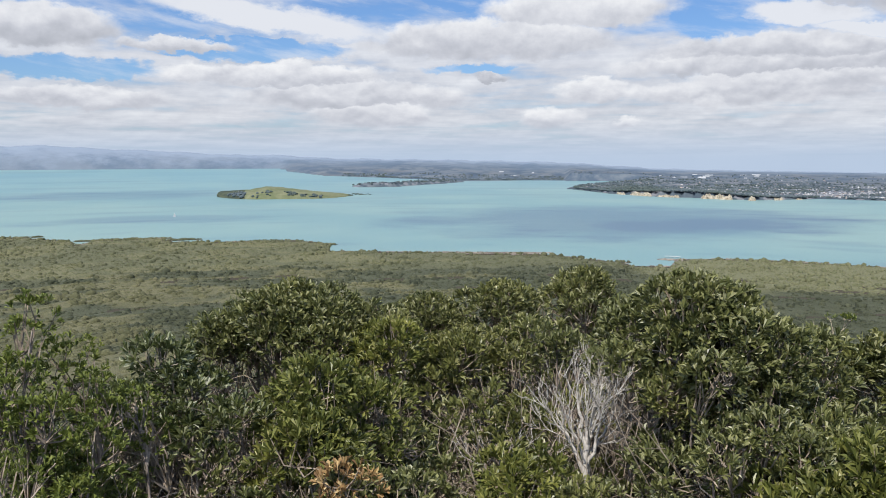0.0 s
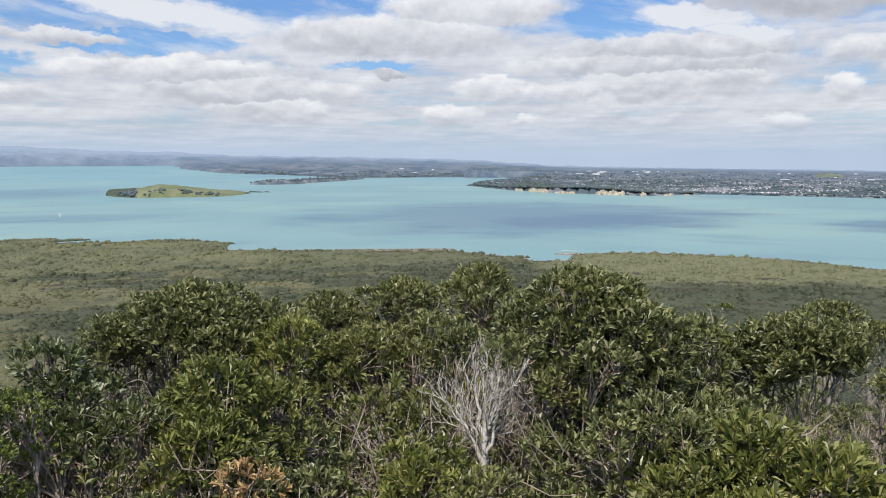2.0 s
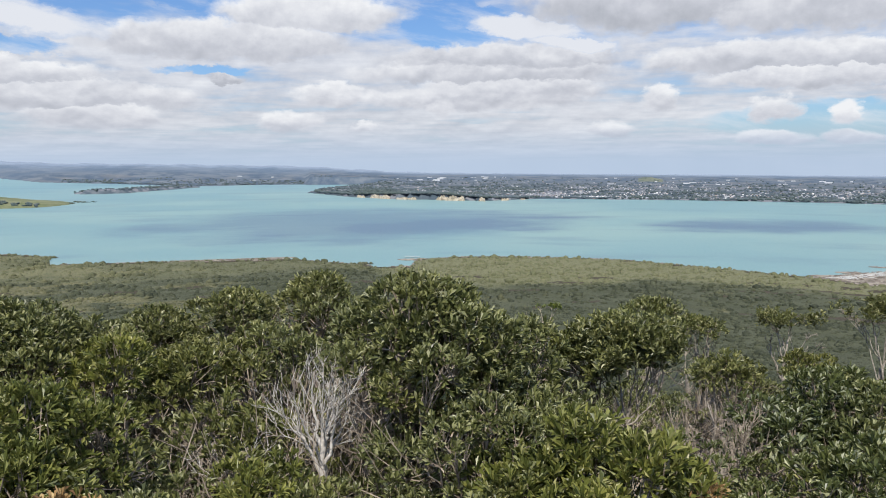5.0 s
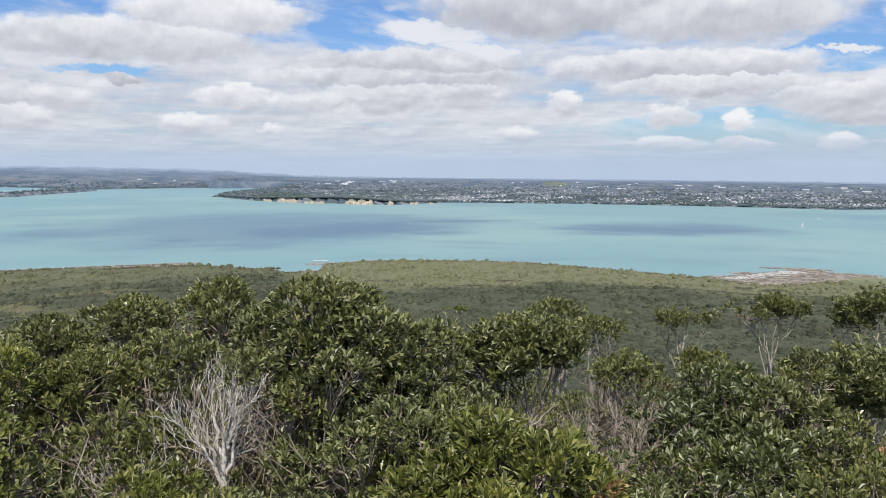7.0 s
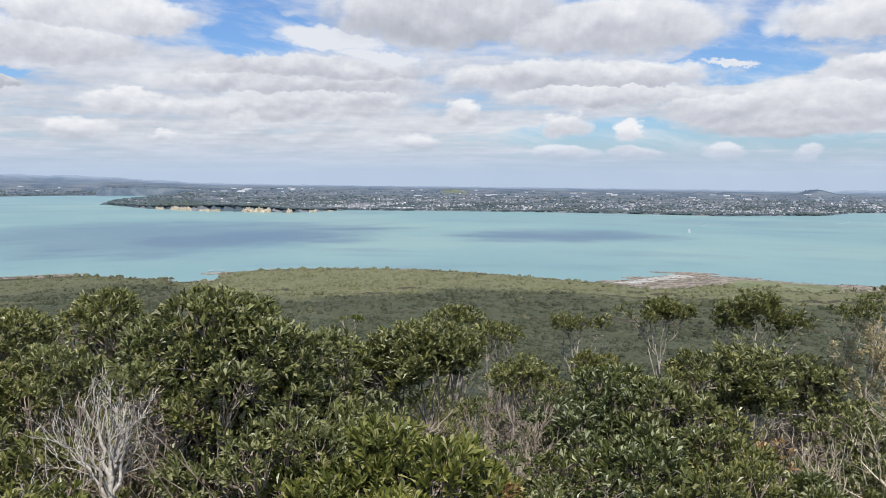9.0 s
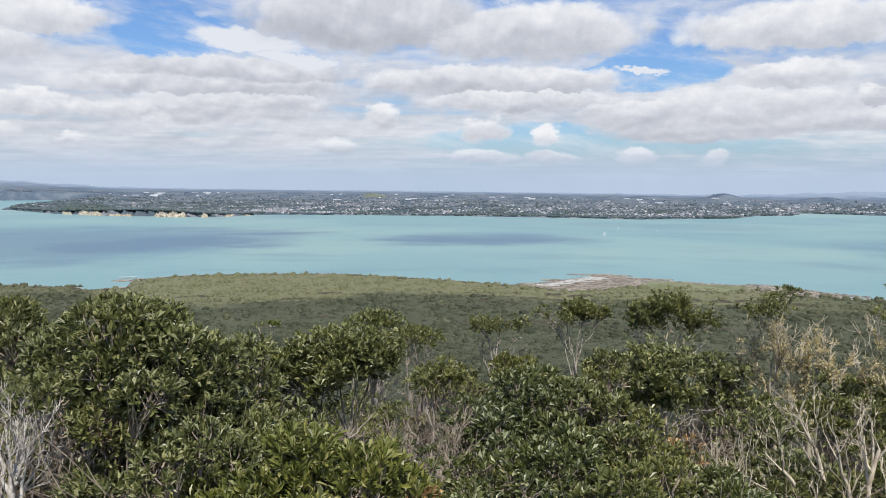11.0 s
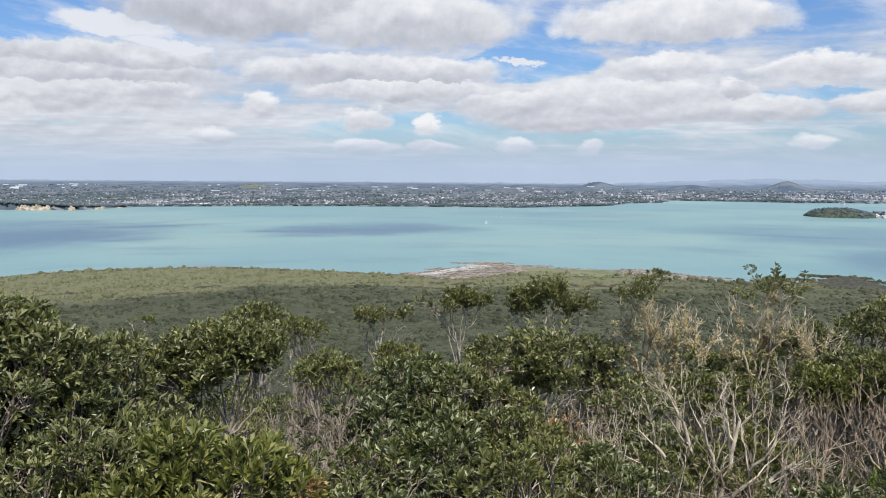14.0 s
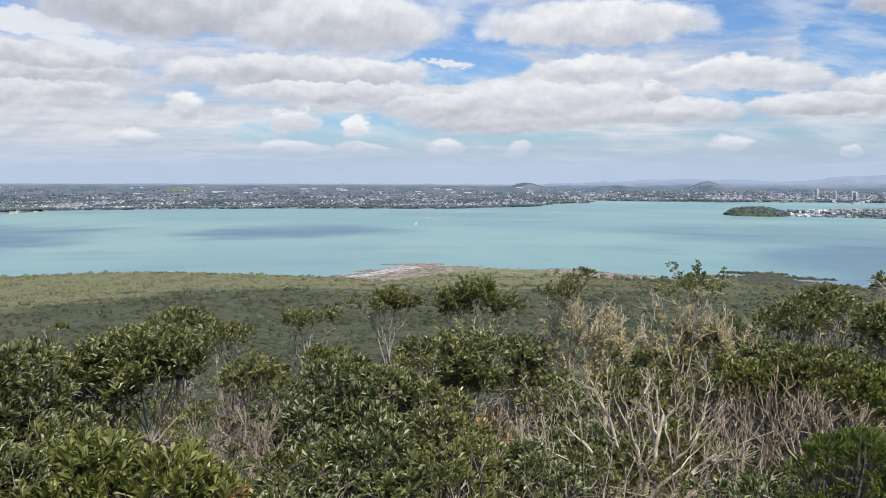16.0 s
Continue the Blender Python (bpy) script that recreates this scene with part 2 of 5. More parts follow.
bark_pale = bark_material("pale_tan_bark", (0.42, 0.36, 0.265), (0.62, 0.55, 0.43), 14.0)
bark_white = bark_material("bleached_bark", (0.44, 0.405, 0.36), (0.62, 0.585, 0.53))


def forest_floor(t):
    n = t.noise(place(t), 1.1, 6.0)
    n2 = t.noise(place(t), 14.0, 5.0)
    c = t.mix(t.span(n, 0.35, 0.65), (0.035, 0.032, 0.02), (0.075, 0.062, 0.042))
    c = t.mix(t.span(n2, 0.5, 0.75), c, (0.13, 0.105, 0.075))
    return shiny(t, c, 0.95, n2, 0.6, 0.05, 0.2)


def lava(t):
    n = t.noise(place(t), 0.12, 5.0)
    n2 = t.noise(place(t), 0.6, 5.0)
    c = t.mix(t.span(n, 0.4, 0.62), (0.135, 0.115, 0.096), (0.30, 0.262, 0.215))
    c = t.mix(t.span(n2, 0.5, 0.7, 0.0, 0.6), c, (0.42, 0.40, 0.35))
    return shiny(t, c, 0.95, n2, 0.7, 0.8, 0.2)


def far_land(t):
    """Suburbs by the water, then farmland, then bush-covered hills; haze is painted in, bluer with distance."""
    p = place(t)
    sp = t.node("ShaderNodeSeparateXYZ", None, i0=p)
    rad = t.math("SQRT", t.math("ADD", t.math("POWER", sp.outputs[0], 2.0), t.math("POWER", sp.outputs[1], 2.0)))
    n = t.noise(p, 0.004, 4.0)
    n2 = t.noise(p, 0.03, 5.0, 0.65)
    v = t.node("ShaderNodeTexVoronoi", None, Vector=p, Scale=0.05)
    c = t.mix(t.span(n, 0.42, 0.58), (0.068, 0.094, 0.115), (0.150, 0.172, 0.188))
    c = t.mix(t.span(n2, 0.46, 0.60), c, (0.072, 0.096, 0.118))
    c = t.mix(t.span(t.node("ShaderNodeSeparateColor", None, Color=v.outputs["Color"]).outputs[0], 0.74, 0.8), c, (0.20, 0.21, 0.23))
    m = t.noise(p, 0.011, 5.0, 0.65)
    hazy_farm = t.mix(t.span(m, 0.42, 0.60), (0.082, 0.114, 0.155), (0.155, 0.182, 0.210))
    hazy_farm = t.mix(t.span(t.noise(p, 0.0045, 3.0), 0.52, 0.66, 0.0, 0.5), hazy_farm, (0.19, 0.195, 0.195))
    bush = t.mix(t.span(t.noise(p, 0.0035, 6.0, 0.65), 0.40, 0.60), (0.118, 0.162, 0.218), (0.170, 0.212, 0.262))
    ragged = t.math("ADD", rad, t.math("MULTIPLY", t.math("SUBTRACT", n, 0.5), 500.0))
    c = t.mix(t.span(ragged, 3100.0, 3800.0), c, hazy_farm)
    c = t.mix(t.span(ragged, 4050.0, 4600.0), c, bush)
    # the last ridges fade into painted haze
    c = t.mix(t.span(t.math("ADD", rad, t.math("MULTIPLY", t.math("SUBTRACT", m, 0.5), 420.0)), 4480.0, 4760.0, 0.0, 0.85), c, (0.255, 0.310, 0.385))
    return shiny(t, c, 1.0, spec=0.05)


def pasture(t):
    n = t.noise(place(t), 0.03, 5.0)
    n2 = t.noise(place(t), 0.15, 5.0)
    c = t.mix(t.span(n, 0.38, 0.62), (0.138, 0.158, 0.086), (0.200, 0.208, 0.124))
    c = t.mix(t.span(n2, 0.55, 0.7, 0.0, 0.7), c, (0.10, 0.14, 0.06))
    return shiny(t, c, 0.95, spec=0.1)


def cliff_face(t):
    n = t.noise(place(t), 0.08, 5.0)
    n2 = t.noise(t.node("ShaderNodeMapping", None, Vector=place(t), Scale=(0.3, 0.3, 0.05)).outputs[0], 1.0, 4.0)
    c = t.mix(t.span(n, 0.4, 0.6), (0.40, 0.355, 0.275), (0.56, 0.50, 0.40))
    c = t.mix(t.span(n2, 0.5, 0.68), c, (0.15, 0.14, 0.09))
    return shiny(t, c, 0.95, n2, 0.6, 1.0, 0.1)


def sea(t):
    p = place(t)
    s = t.node("ShaderNodeSeparateXYZ", None, i0=p)
    rad = t.math("SQRT", t.math("ADD", t.math("POWER", s.outputs[0], 2.0), t.math("POWER", s.outputs[1], 2.0)))
    az = t.math("MULTIPLY", t.math("ARCTAN2", s.outputs[0], s.outputs[1]), 180 / math.pi)
    wob = t.noise(p, 0.006, 5.0, 0.6)
    wob2 = t.noise(p, 0.0021, 4.0, 0.55)

    def sea_shade(a0, r0, ra, rr, lean=0.0):
        """A darker stretch painted on the sea, mostly cloud shadow: 1 inside, soft and ragged at its rim."""
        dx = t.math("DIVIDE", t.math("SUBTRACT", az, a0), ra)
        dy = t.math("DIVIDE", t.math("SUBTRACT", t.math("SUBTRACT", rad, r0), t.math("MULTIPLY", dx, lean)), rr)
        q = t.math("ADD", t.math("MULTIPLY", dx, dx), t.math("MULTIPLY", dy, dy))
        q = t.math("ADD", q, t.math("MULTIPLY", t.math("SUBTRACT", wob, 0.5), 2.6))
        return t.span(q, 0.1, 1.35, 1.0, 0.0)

    # deep gathers the painted cloud shadows; those past 70 degrees are bluer water
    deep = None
    for shade_row, weight in [((12.0, 1480, 16.0, 390, 60), 0.72), ((18.5, 1380, 9.5, 190, 30), 1.0), ((39.5, 1430, 7.5, 150), 0.9), ((80.0, 1080, 11.0, 260), 0.8), ((74.0, 1330, 9.0, 120), 0.5), ((-20.0, 1560, 8.0, 90), 0.45), ((-22.0, 2600, 9.0, 300), 0.45), ((72.0, 1500, 12.0, 160), 0.45), ((52.0, 1900, 9.0, 130), 0.3)]:
        term = t.math("MULTIPLY", sea_shade(*shade_row), weight)
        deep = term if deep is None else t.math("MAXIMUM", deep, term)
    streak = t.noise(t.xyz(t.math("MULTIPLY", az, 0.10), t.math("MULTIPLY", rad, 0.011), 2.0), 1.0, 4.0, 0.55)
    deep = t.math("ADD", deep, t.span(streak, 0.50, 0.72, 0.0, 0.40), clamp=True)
    # shallow is the colour of the sea in sun
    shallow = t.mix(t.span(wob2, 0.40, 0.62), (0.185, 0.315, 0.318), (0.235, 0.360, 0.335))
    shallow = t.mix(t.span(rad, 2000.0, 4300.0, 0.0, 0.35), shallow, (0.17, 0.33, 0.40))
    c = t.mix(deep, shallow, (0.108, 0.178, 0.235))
    wave = t.noise(p, 0.35, 4.0, 0.6)
    return shiny(t, c, 0.42, wave, 0.35, 0.6, 0.28)


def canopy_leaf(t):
    """Woods under cloud shadow and a sunlit yellow-green strip by the shore, both painted in; dry brownish stands
    between.
    """
    p = place(t)
    sp = t.node("ShaderNodeSeparateXYZ", None, i0=p)
    rad = t.math("SQRT", t.math("ADD", t.math("POWER", sp.outputs[0], 2.0), t.math("POWER", sp.outputs[1], 2.0)))
    az = t.math("MULTIPLY", t.math("ARCTAN2", sp.outputs[0], sp.outputs[1]), 180 / math.pi)
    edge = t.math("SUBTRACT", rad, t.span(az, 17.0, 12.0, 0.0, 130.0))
    # mask of the sunlit strip beyond the cloud shadow, painted into the colour
    sunlit = t.span(t.math("ADD", edge, t.math("MULTIPLY", t.math("SUBTRACT", t.noise(p, 0.006, 5.0, 0.6), 0.5), 260.0)), 640.0, 700.0)
    sunlit = t.math("MULTIPLY", sunlit, t.math("MULTIPLY", t.span(az, 10.0, 18.0, 0.5, 1.0), t.span(az, 56.0, 64.0, 1.0, 0.25)))
    one = island(t)
    clouded = t.ramp(one, [(0.0, (0.062, 0.071, 0.047)), (0.5, (0.086, 0.096, 0.061)), (1.0, (0.118, 0.127, 0.079))])
    # scrub is the tone of the same woods in sun
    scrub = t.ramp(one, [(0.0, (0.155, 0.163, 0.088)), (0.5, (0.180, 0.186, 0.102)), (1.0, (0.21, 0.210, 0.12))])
    dry = t.ramp(one, [(0.0, (0.132, 0.134, 0.072)), (0.5, (0.172, 0.170, 0.090)), (1.0, (0.218, 0.208, 0.118))])
    east = t.span(sp.outputs[0], 120.0, -120.0, -1.0, 1.0)
    stand_n = t.math("ADD", t.noise(p, 0.011, 4.0, 0.6), t.math("MULTIPLY", east, 0.09))
    c = t.mix(t.span(stand_n, 0.55, 0.64, 0.0, 0.9), clouded, dry)
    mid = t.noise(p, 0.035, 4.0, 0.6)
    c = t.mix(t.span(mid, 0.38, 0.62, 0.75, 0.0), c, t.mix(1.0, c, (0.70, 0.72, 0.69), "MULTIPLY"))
    c = t.mix(sunlit, c, scrub)
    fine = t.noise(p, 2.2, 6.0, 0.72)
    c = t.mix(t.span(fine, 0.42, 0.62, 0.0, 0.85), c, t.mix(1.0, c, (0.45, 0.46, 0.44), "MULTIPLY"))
    return shiny(t, c, 0.85, fine, 1.0, 0.5, 0.12)


def painted(stops, rough=0.7):
    return lambda t: shiny(t, t.ramp(island(t), stops, True), rough, spec=0.3)


m_floor = material("forest_floor", forest_floor)
m_lava = material("lava_rock", lava)
m_reef = material("weed_grown_reef", lambda t: shiny(t, t.mix(t.span(t.noise(place(t), 0.25, 5.0), 0.4, 0.62), (0.045, 0.046, 0.036), (0.095, 0.092, 0.066)), 0.9, t.noise(place(t), 0.6, 5.0), 0.7, 0.8, 0.2))
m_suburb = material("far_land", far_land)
m_pasture = material("pasture", pasture)
m_cone = material("far_grass", lambda t: shiny(t, t.mix(t.span(t.noise(place(t), 0.02, 4.0), 0.4, 0.6), (0.115, 0.142, 0.118), (0.175, 0.190, 0.140)), 0.95, spec=0.1))
m_cliff = material("sandstone_cliff", cliff_face)
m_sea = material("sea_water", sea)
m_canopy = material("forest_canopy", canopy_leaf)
def house_paint(t):
    """Walls and roofs of many shades; some quarters are paler than others."""
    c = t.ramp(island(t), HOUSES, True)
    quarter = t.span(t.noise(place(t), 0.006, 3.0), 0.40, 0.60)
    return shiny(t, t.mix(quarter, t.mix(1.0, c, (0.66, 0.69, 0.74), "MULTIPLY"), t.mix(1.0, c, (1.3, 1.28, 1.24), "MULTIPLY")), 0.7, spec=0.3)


# wall and roof colours carry the haze: dulled, towards blue-grey
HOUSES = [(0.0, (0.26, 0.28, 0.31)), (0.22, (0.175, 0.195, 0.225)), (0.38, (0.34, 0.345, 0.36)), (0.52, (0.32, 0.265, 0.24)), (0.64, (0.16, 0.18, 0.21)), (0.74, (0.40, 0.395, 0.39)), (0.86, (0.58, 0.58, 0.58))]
m_house = material("house_paint", house_paint)
m_tower = material("tower_concrete", painted([(0.0, (0.54, 0.55, 0.58)), (0.4, (0.42, 0.44, 0.49)), (0.7, (0.64, 0.64, 0.66))]))
m_glass = material("tower_glass", lambda t: shiny(t, (0.10, 0.13, 0.17), 0.15, spec=0.6))
m_white = material("white_paint", lambda t: shiny(t, t.mix(t.noise(place(t), 0.8), (0.52, 0.535, 0.55), (0.62, 0.635, 0.65)), 0.5))
m_foam = material("foam", lambda t: shiny(t, t.mix(t.noise(place(t), 0.4), (0.46, 0.48, 0.46), (0.66, 0.67, 0.64)), 0.9))
# tree greens lightened and blued, distance haze mixed into the colour
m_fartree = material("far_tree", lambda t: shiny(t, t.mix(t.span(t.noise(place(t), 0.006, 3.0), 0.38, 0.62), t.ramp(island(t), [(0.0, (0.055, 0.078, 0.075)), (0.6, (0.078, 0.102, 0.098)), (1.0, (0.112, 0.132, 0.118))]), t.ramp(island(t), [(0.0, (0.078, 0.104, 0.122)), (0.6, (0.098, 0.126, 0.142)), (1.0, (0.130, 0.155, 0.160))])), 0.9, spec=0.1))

# ---- the lie of the land ----


def at(az, r, z=0.0):
    a = math.radians(az)
    return (r * math.sin(a), r * math.cos(a), z)


def table(*pairs):
    xs, ys = zip(*pairs)
    return lambda a: np.interp(a, xs, ys)


drop = table((0, 2.7), (3, 3.7), (9, 5.6), (16, 7.8), (40, 16.5), (100, 35), (200, 55), (300, 70.5), (500, 89.5), (700, 103.5), (780, 107.2), (860, 108.9), (2000, 108.9))
shore = table((-180, 1250), (-60, 1300), (-28.4, 1290), (-24.6, 1190), (-24.0, 1130), (-22.8, 1185), (-18.7, 1170), (-18.2, 1120), (-14.5, 1100), (-11.9, 1110),
              (-9.6, 1090), (-7.9, 1045), (-7.8, 965), (-4, 950), (2.6, 940), (6.6, 932), (10.4, 885), (12.5, 862), (13.2, 835), (15.6, 838), (16.1, 905),
              (19.7, 925), (24.8, 922), (30.4, 908), (32.7, 888), (40.3, 826), (42.5, 815), (44.3, 850), (48.1, 922), (50.4, 895), (56, 880), (58.3, 890),
              (61.8, 855), (63.3, 822), (68.8, 845), (70.5, 898), (71.9, 910), (73.3, 855), (78.4, 822), (100, 850), (180, 1250))
bare = table((-180, 5), (-2, 5), (0, 14), (5, 18), (7, 5), (40, 5), (42.5, 12), (43.5, 45), (45, 95), (48, 125), (49.5, 75), (51, 72), (56.5, 74), (58, 64), (61, 62), (63, 22), (69.3, 8), (70.2, 70), (71.5, 90), (72.8, 70), (74, 8), (180, 5))
coast = table((-180, 4300), (-40, 4500), (-11, 4480), (-10.4, 4230), (-8, 3950), (-3.5, 3850), (1, 3620), (5.7, 3850), (8.6, 3830), (8.75, 2830), (11.4, 2510), (14.35, 2345),
              (20.8, 2195), (24.7, 2320), (28, 2290), (41.5, 2217), (50, 2165), (56.3, 2310), (57.6, 2490), (59.9, 2550), (60.1, 2730), (68.4, 2700), (70.5, 2750), (78, 2830), (100, 2800), (180, 4300))
behind = table((8.7, 2850), (10, 3000), (12, 3200), (13.5, 3500), (14, 3900))  # far side of the headland
plain = table((-180, -0.4), (-30, -0.30), (-10, -0.33), (0, -0.42), (8, -0.62), (15, -1.0), (30, -1.16), (45, -1.26), (60, -1.38), (80, -1.3), (180, -0.4))
ridge = table((-180, 0.2), (-40, 0.5), (-30, 0.68), (-25.3, 0.76), (-22.9, 0.58), (-19, 0.43), (-14.7, 0.17), (-11, 0.13), (-7.7, -0.1), (0, -0.22), (8, -0.4), (15, -0.86), (23, -1.04),
              (28, -1.08), (40, -1.16), (56, -1.22), (61, -1.02), (65.7, -0.82), (71, -0.88), (72.2, -1.02), (75.7, -0.62), (78, -0.5), (85, -0.3), (100, -0.6), (180, 0.2))
CONES = [(31.8, 3700, -1.22, 1.0), (55.5, 4000, -1.07, 1.5), (67.5, 3950, -0.94, 1.35), (48.5, 4050, -1.27, 0.5), (50.3, 4000, -1.3, 1.2), (61.5, 4050, -1.24, 1.6)]


def sea_level(az, r):
    """The far bay in the east is raised to fit the camera's view: distances are drawn in there."""
    k = np.clip((5 - az) / 16, 0, 1) * (np.abs(az) < 120)
    return 51 * k * np.clip((r - 2950) / 1550, 0, 1.2) ** 1.5


def wave(az, r, f, seed):
    x, y = r * np.sin(np.radians(az)) * f, r * np.cos(np.radians(az)) * f
    return (np.sin(x * 1.0 + 1.7 * seed + 1.3 * np.sin(y * 0.7 + seed)) + np.sin(y * 1.3 - 0.6 * x + seed * 2.1) + 0.6 * np.sin(2.3 * x + 1.9 * y + seed)) / 2.6


def is_land(az, r):
    far = (r > coast(az)) & ~((az > 8.7) & (az < 14) & (r > behind(az)) & (r < 3780))
    tongue = (az > -6.4) & (az < 1.2) & (r > np.interp(az, [-6.4, -5.6, -3.3, 0, 1.2], [3080, 3015, 3045, 3340, 3480])) & (r < np.interp(az, [-6.4, -5, -3, 0, 1.2], [3110, 3140, 3200, 3560, 3900]))
    return far | tongue


def ground_z(az, r):
    az, r = np.broadcast_arrays(np.asarray(az, float), np.asarray(r, float))
    s = shore(az)
    z = EYE - drop(r)
    z = z + np.where(r > 30, wave(az, r, 0.045, 1.0) * np.clip((r - 30) / 200, 0, 1) * 1.6, 0) * np.clip((s - r) / 150, 0, 1)
    z = np.where(r > s, 1.4 - (r - s) * 0.35, z)
    z = np.maximum(z, -3.0)
    # the far shores
    c = coast(az)
    lvl = sea_level(az, r)
    up = np.clip((r - c) / np.maximum(4600 - c, 50), 0, 1)
    top = EYE + 4600 * np.tan(np.radians(plain(az)))
    zl = lvl * (1 - up) + top * up + (wave(az, r, 0.012, 2.0) + 0.5 * wave(az, r, 0.03, 5.0)) * 2.2 * np.clip((r - c) / 80, 0, 1) + 3.0
    bluff = np.exp(-((az - 16.5) / 5.0) ** 2) * 13.0 * np.exp(-((r - c) / 300.0) ** 2)
    zl = zl + bluff
    for a0, r0, el, half in CONES:
        peak = EYE + r0 * math.tan(math.radians(el))
        g = np.exp(-(((az - a0) / half) ** 2 + ((r - r0) / 220.0) ** 2) * 1.6)
        zl = np.maximum(zl, zl * (1 - g) + peak * g)
    far_top = EYE + 4800 * np.tan(np.radians(ridge(az) + 0.03 * np.sin(az * 2.1) + 0.015 * np.sin(az * 5.3)))
    k = np.clip((r - 4520) / 280, 0, 1)
    zl = np.where(r > 4520, np.maximum(zl, zl * (1 - k) + far_top * k), zl)
    tongue = (az > -6.4) & (az < 1.2) & (r < coast(az))
    zl = np.where(tongue, lvl + 2.0 + 9.0 * np.clip((az + 6.4) / 0.9, 0, 1) * np.clip((1.5 - az) / 3.0, 0.3, 1) * (1 + 0.3 * wave(az, r, 0.05, 9.0)), zl)
    zfar = np.where(is_land(az, r), zl, lvl - 3.0)
    return np.where(r > 1500, zfar, z)


def mesh_of(name, verts, faces, mats=(), slots=None, smooth=False):
    """A mesh from arrays: verts (n, 3) and faces (m, 3 or 4)."""
    verts, faces = np.asarray(verts, np.float32), np.asarray(faces, np.int32)
    me = bpy.data.meshes.new(name)
    m, k = faces.shape
    me.vertices.add(len(verts)), me.loops.add(m * k), me.polygons.add(m)
    me.vertices.foreach_set("co", verts.ravel())
    me.loops.foreach_set("vertex_index", faces.ravel())
    me.polygons.foreach_set("loop_start", np.arange(0, m * k, k, dtype=np.int32))
    me.polygons.foreach_set("loop_total", np.full(m, k, np.int32))
    for mt in mats:
        me.materials.append(mt)
    if slots is not None:
        me.polygons.foreach_set("material_index", np.asarray(slots, np.int32))
    me.polygons.foreach_set("use_smooth", np.full(m, smooth))
    me.update(calc_edges=True)
    return me


def grid_faces(rows, cols, wrap=False):
    i, j = np.meshgrid(np.arange(rows - 1), np.arange(cols if wrap else cols - 1), indexing="ij")
    j2 = (j + 1) % cols
    return np.stack([i * cols + j, i * cols + j2, (i + 1) * cols + j2, (i + 1) * cols + j], -1).reshape(-1, 4)


def polar(azs, rs, zfun):
    a, r = np.meshgrid(azs, rs)
    z = zfun(a, r)
    return np.stack([r * np.sin(np.radians(a)), r * np.cos(np.radians(a)), z], -1).reshape(-1, 3), a, r


AZS = np.concatenate([np.arange(-180, -40, 4), np.arange(-40, 88, 0.4), np.arange(88, 180, 4)])
RS = np.concatenate([[0.01, 0.4, 1.5], np.arange(3, 40, 2.5), np.geomspace(42, 760, 46), np.arange(770, 1320, 9), [1500.5], np.arange(2140, 3000, 18), np.arange(3010, 4900, 22)])
gv, ga, gr = polar(AZS, RS, ground_z)
gf = grid_faces(len(RS), len(AZS), True)
fa, fr = ga.ravel()[gf].min(1), gr.ravel()[gf].mean(1)
slot = np.where(fr > shore(fa) - bare(fa), 1, 0)
slot = np.where((fa > 50.4) & (fa < 57.2) & (fr < shore(fa) - 14) & (slot == 1), 3, slot)
slot = np.where((fa > 69.2) & (fa < 74.5) & (slot == 1), 4, slot)
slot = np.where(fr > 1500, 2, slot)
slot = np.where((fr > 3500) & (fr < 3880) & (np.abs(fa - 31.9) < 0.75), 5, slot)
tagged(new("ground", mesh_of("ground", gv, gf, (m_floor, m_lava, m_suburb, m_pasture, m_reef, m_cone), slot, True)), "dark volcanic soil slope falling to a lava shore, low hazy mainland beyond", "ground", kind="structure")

WRS = np.concatenate([[600], np.arange(700, 1400, 50), np.arange(1400, 4960, 80)])
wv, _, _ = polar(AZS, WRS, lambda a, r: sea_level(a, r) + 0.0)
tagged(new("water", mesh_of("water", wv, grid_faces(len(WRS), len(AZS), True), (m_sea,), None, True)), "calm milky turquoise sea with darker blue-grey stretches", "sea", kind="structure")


# ---- woods on the slope ----
def ball(subdivisions):
    """Vertices and upper faces of a small ball."""
    bm = bmesh.new()
    bmesh.ops.create_icosphere(bm, subdivisions=subdivisions, radius=1.0)
    v = np.array([q.co[:] for q in bm.verts])
    f = np.array([[q.index for q in face.verts] for face in bm.faces if max(q.co.z for q in face.verts) > -0.2])
    bm.free()
    return v, f


BALLS = (ball(1), ball(2))


def clumps(rng, pos, size, tall=0.8, fine=False):
    """Small lumpy tree crowns as one mesh."""
    n = len(pos)
    bv, bf = BALLS[fine]
    lobes = np.ones((n, len(bv)))
    for f, amp in ((2.6, 0.16), (4.7, 0.13)):
        d = unit3(rng.normal(size=(n, 3)))
        lobes += amp * np.sin(f * (d @ bv.T) + rng.uniform(0, 6.28, (n, 1)))
    lobes *= rng.uniform(0.86, 1.12, (n, len(bv)))
    v = bv[None] * lobes[..., None] * (size * rng.uniform(0.6, 1.4, n))[:, None, None] * np.array([1, 1, tall])
    v = v + pos[:, None]
    return v.reshape(-1, 3), (bf[None] + (np.arange(n) * len(bv))[:, None, None]).reshape(-1, 3)


def unit3(v):
    return v / np.linalg.norm(v, axis=-1, keepdims=True)


def xyz(az, r, z):
    return np.stack([r * np.sin(np.radians(az)), r * np.cos(np.radians(az)), z], -1)


def low_woods(a, r):
    z = ground_z(a, r) + 0.5 * np.clip((r - 20) / 8, 0, 1) + 0.35 * wave(a, r, 1.1, 7.0)
    return np.where(r < shore(a) - bare(a) + 1.0, z, z - 2.0)


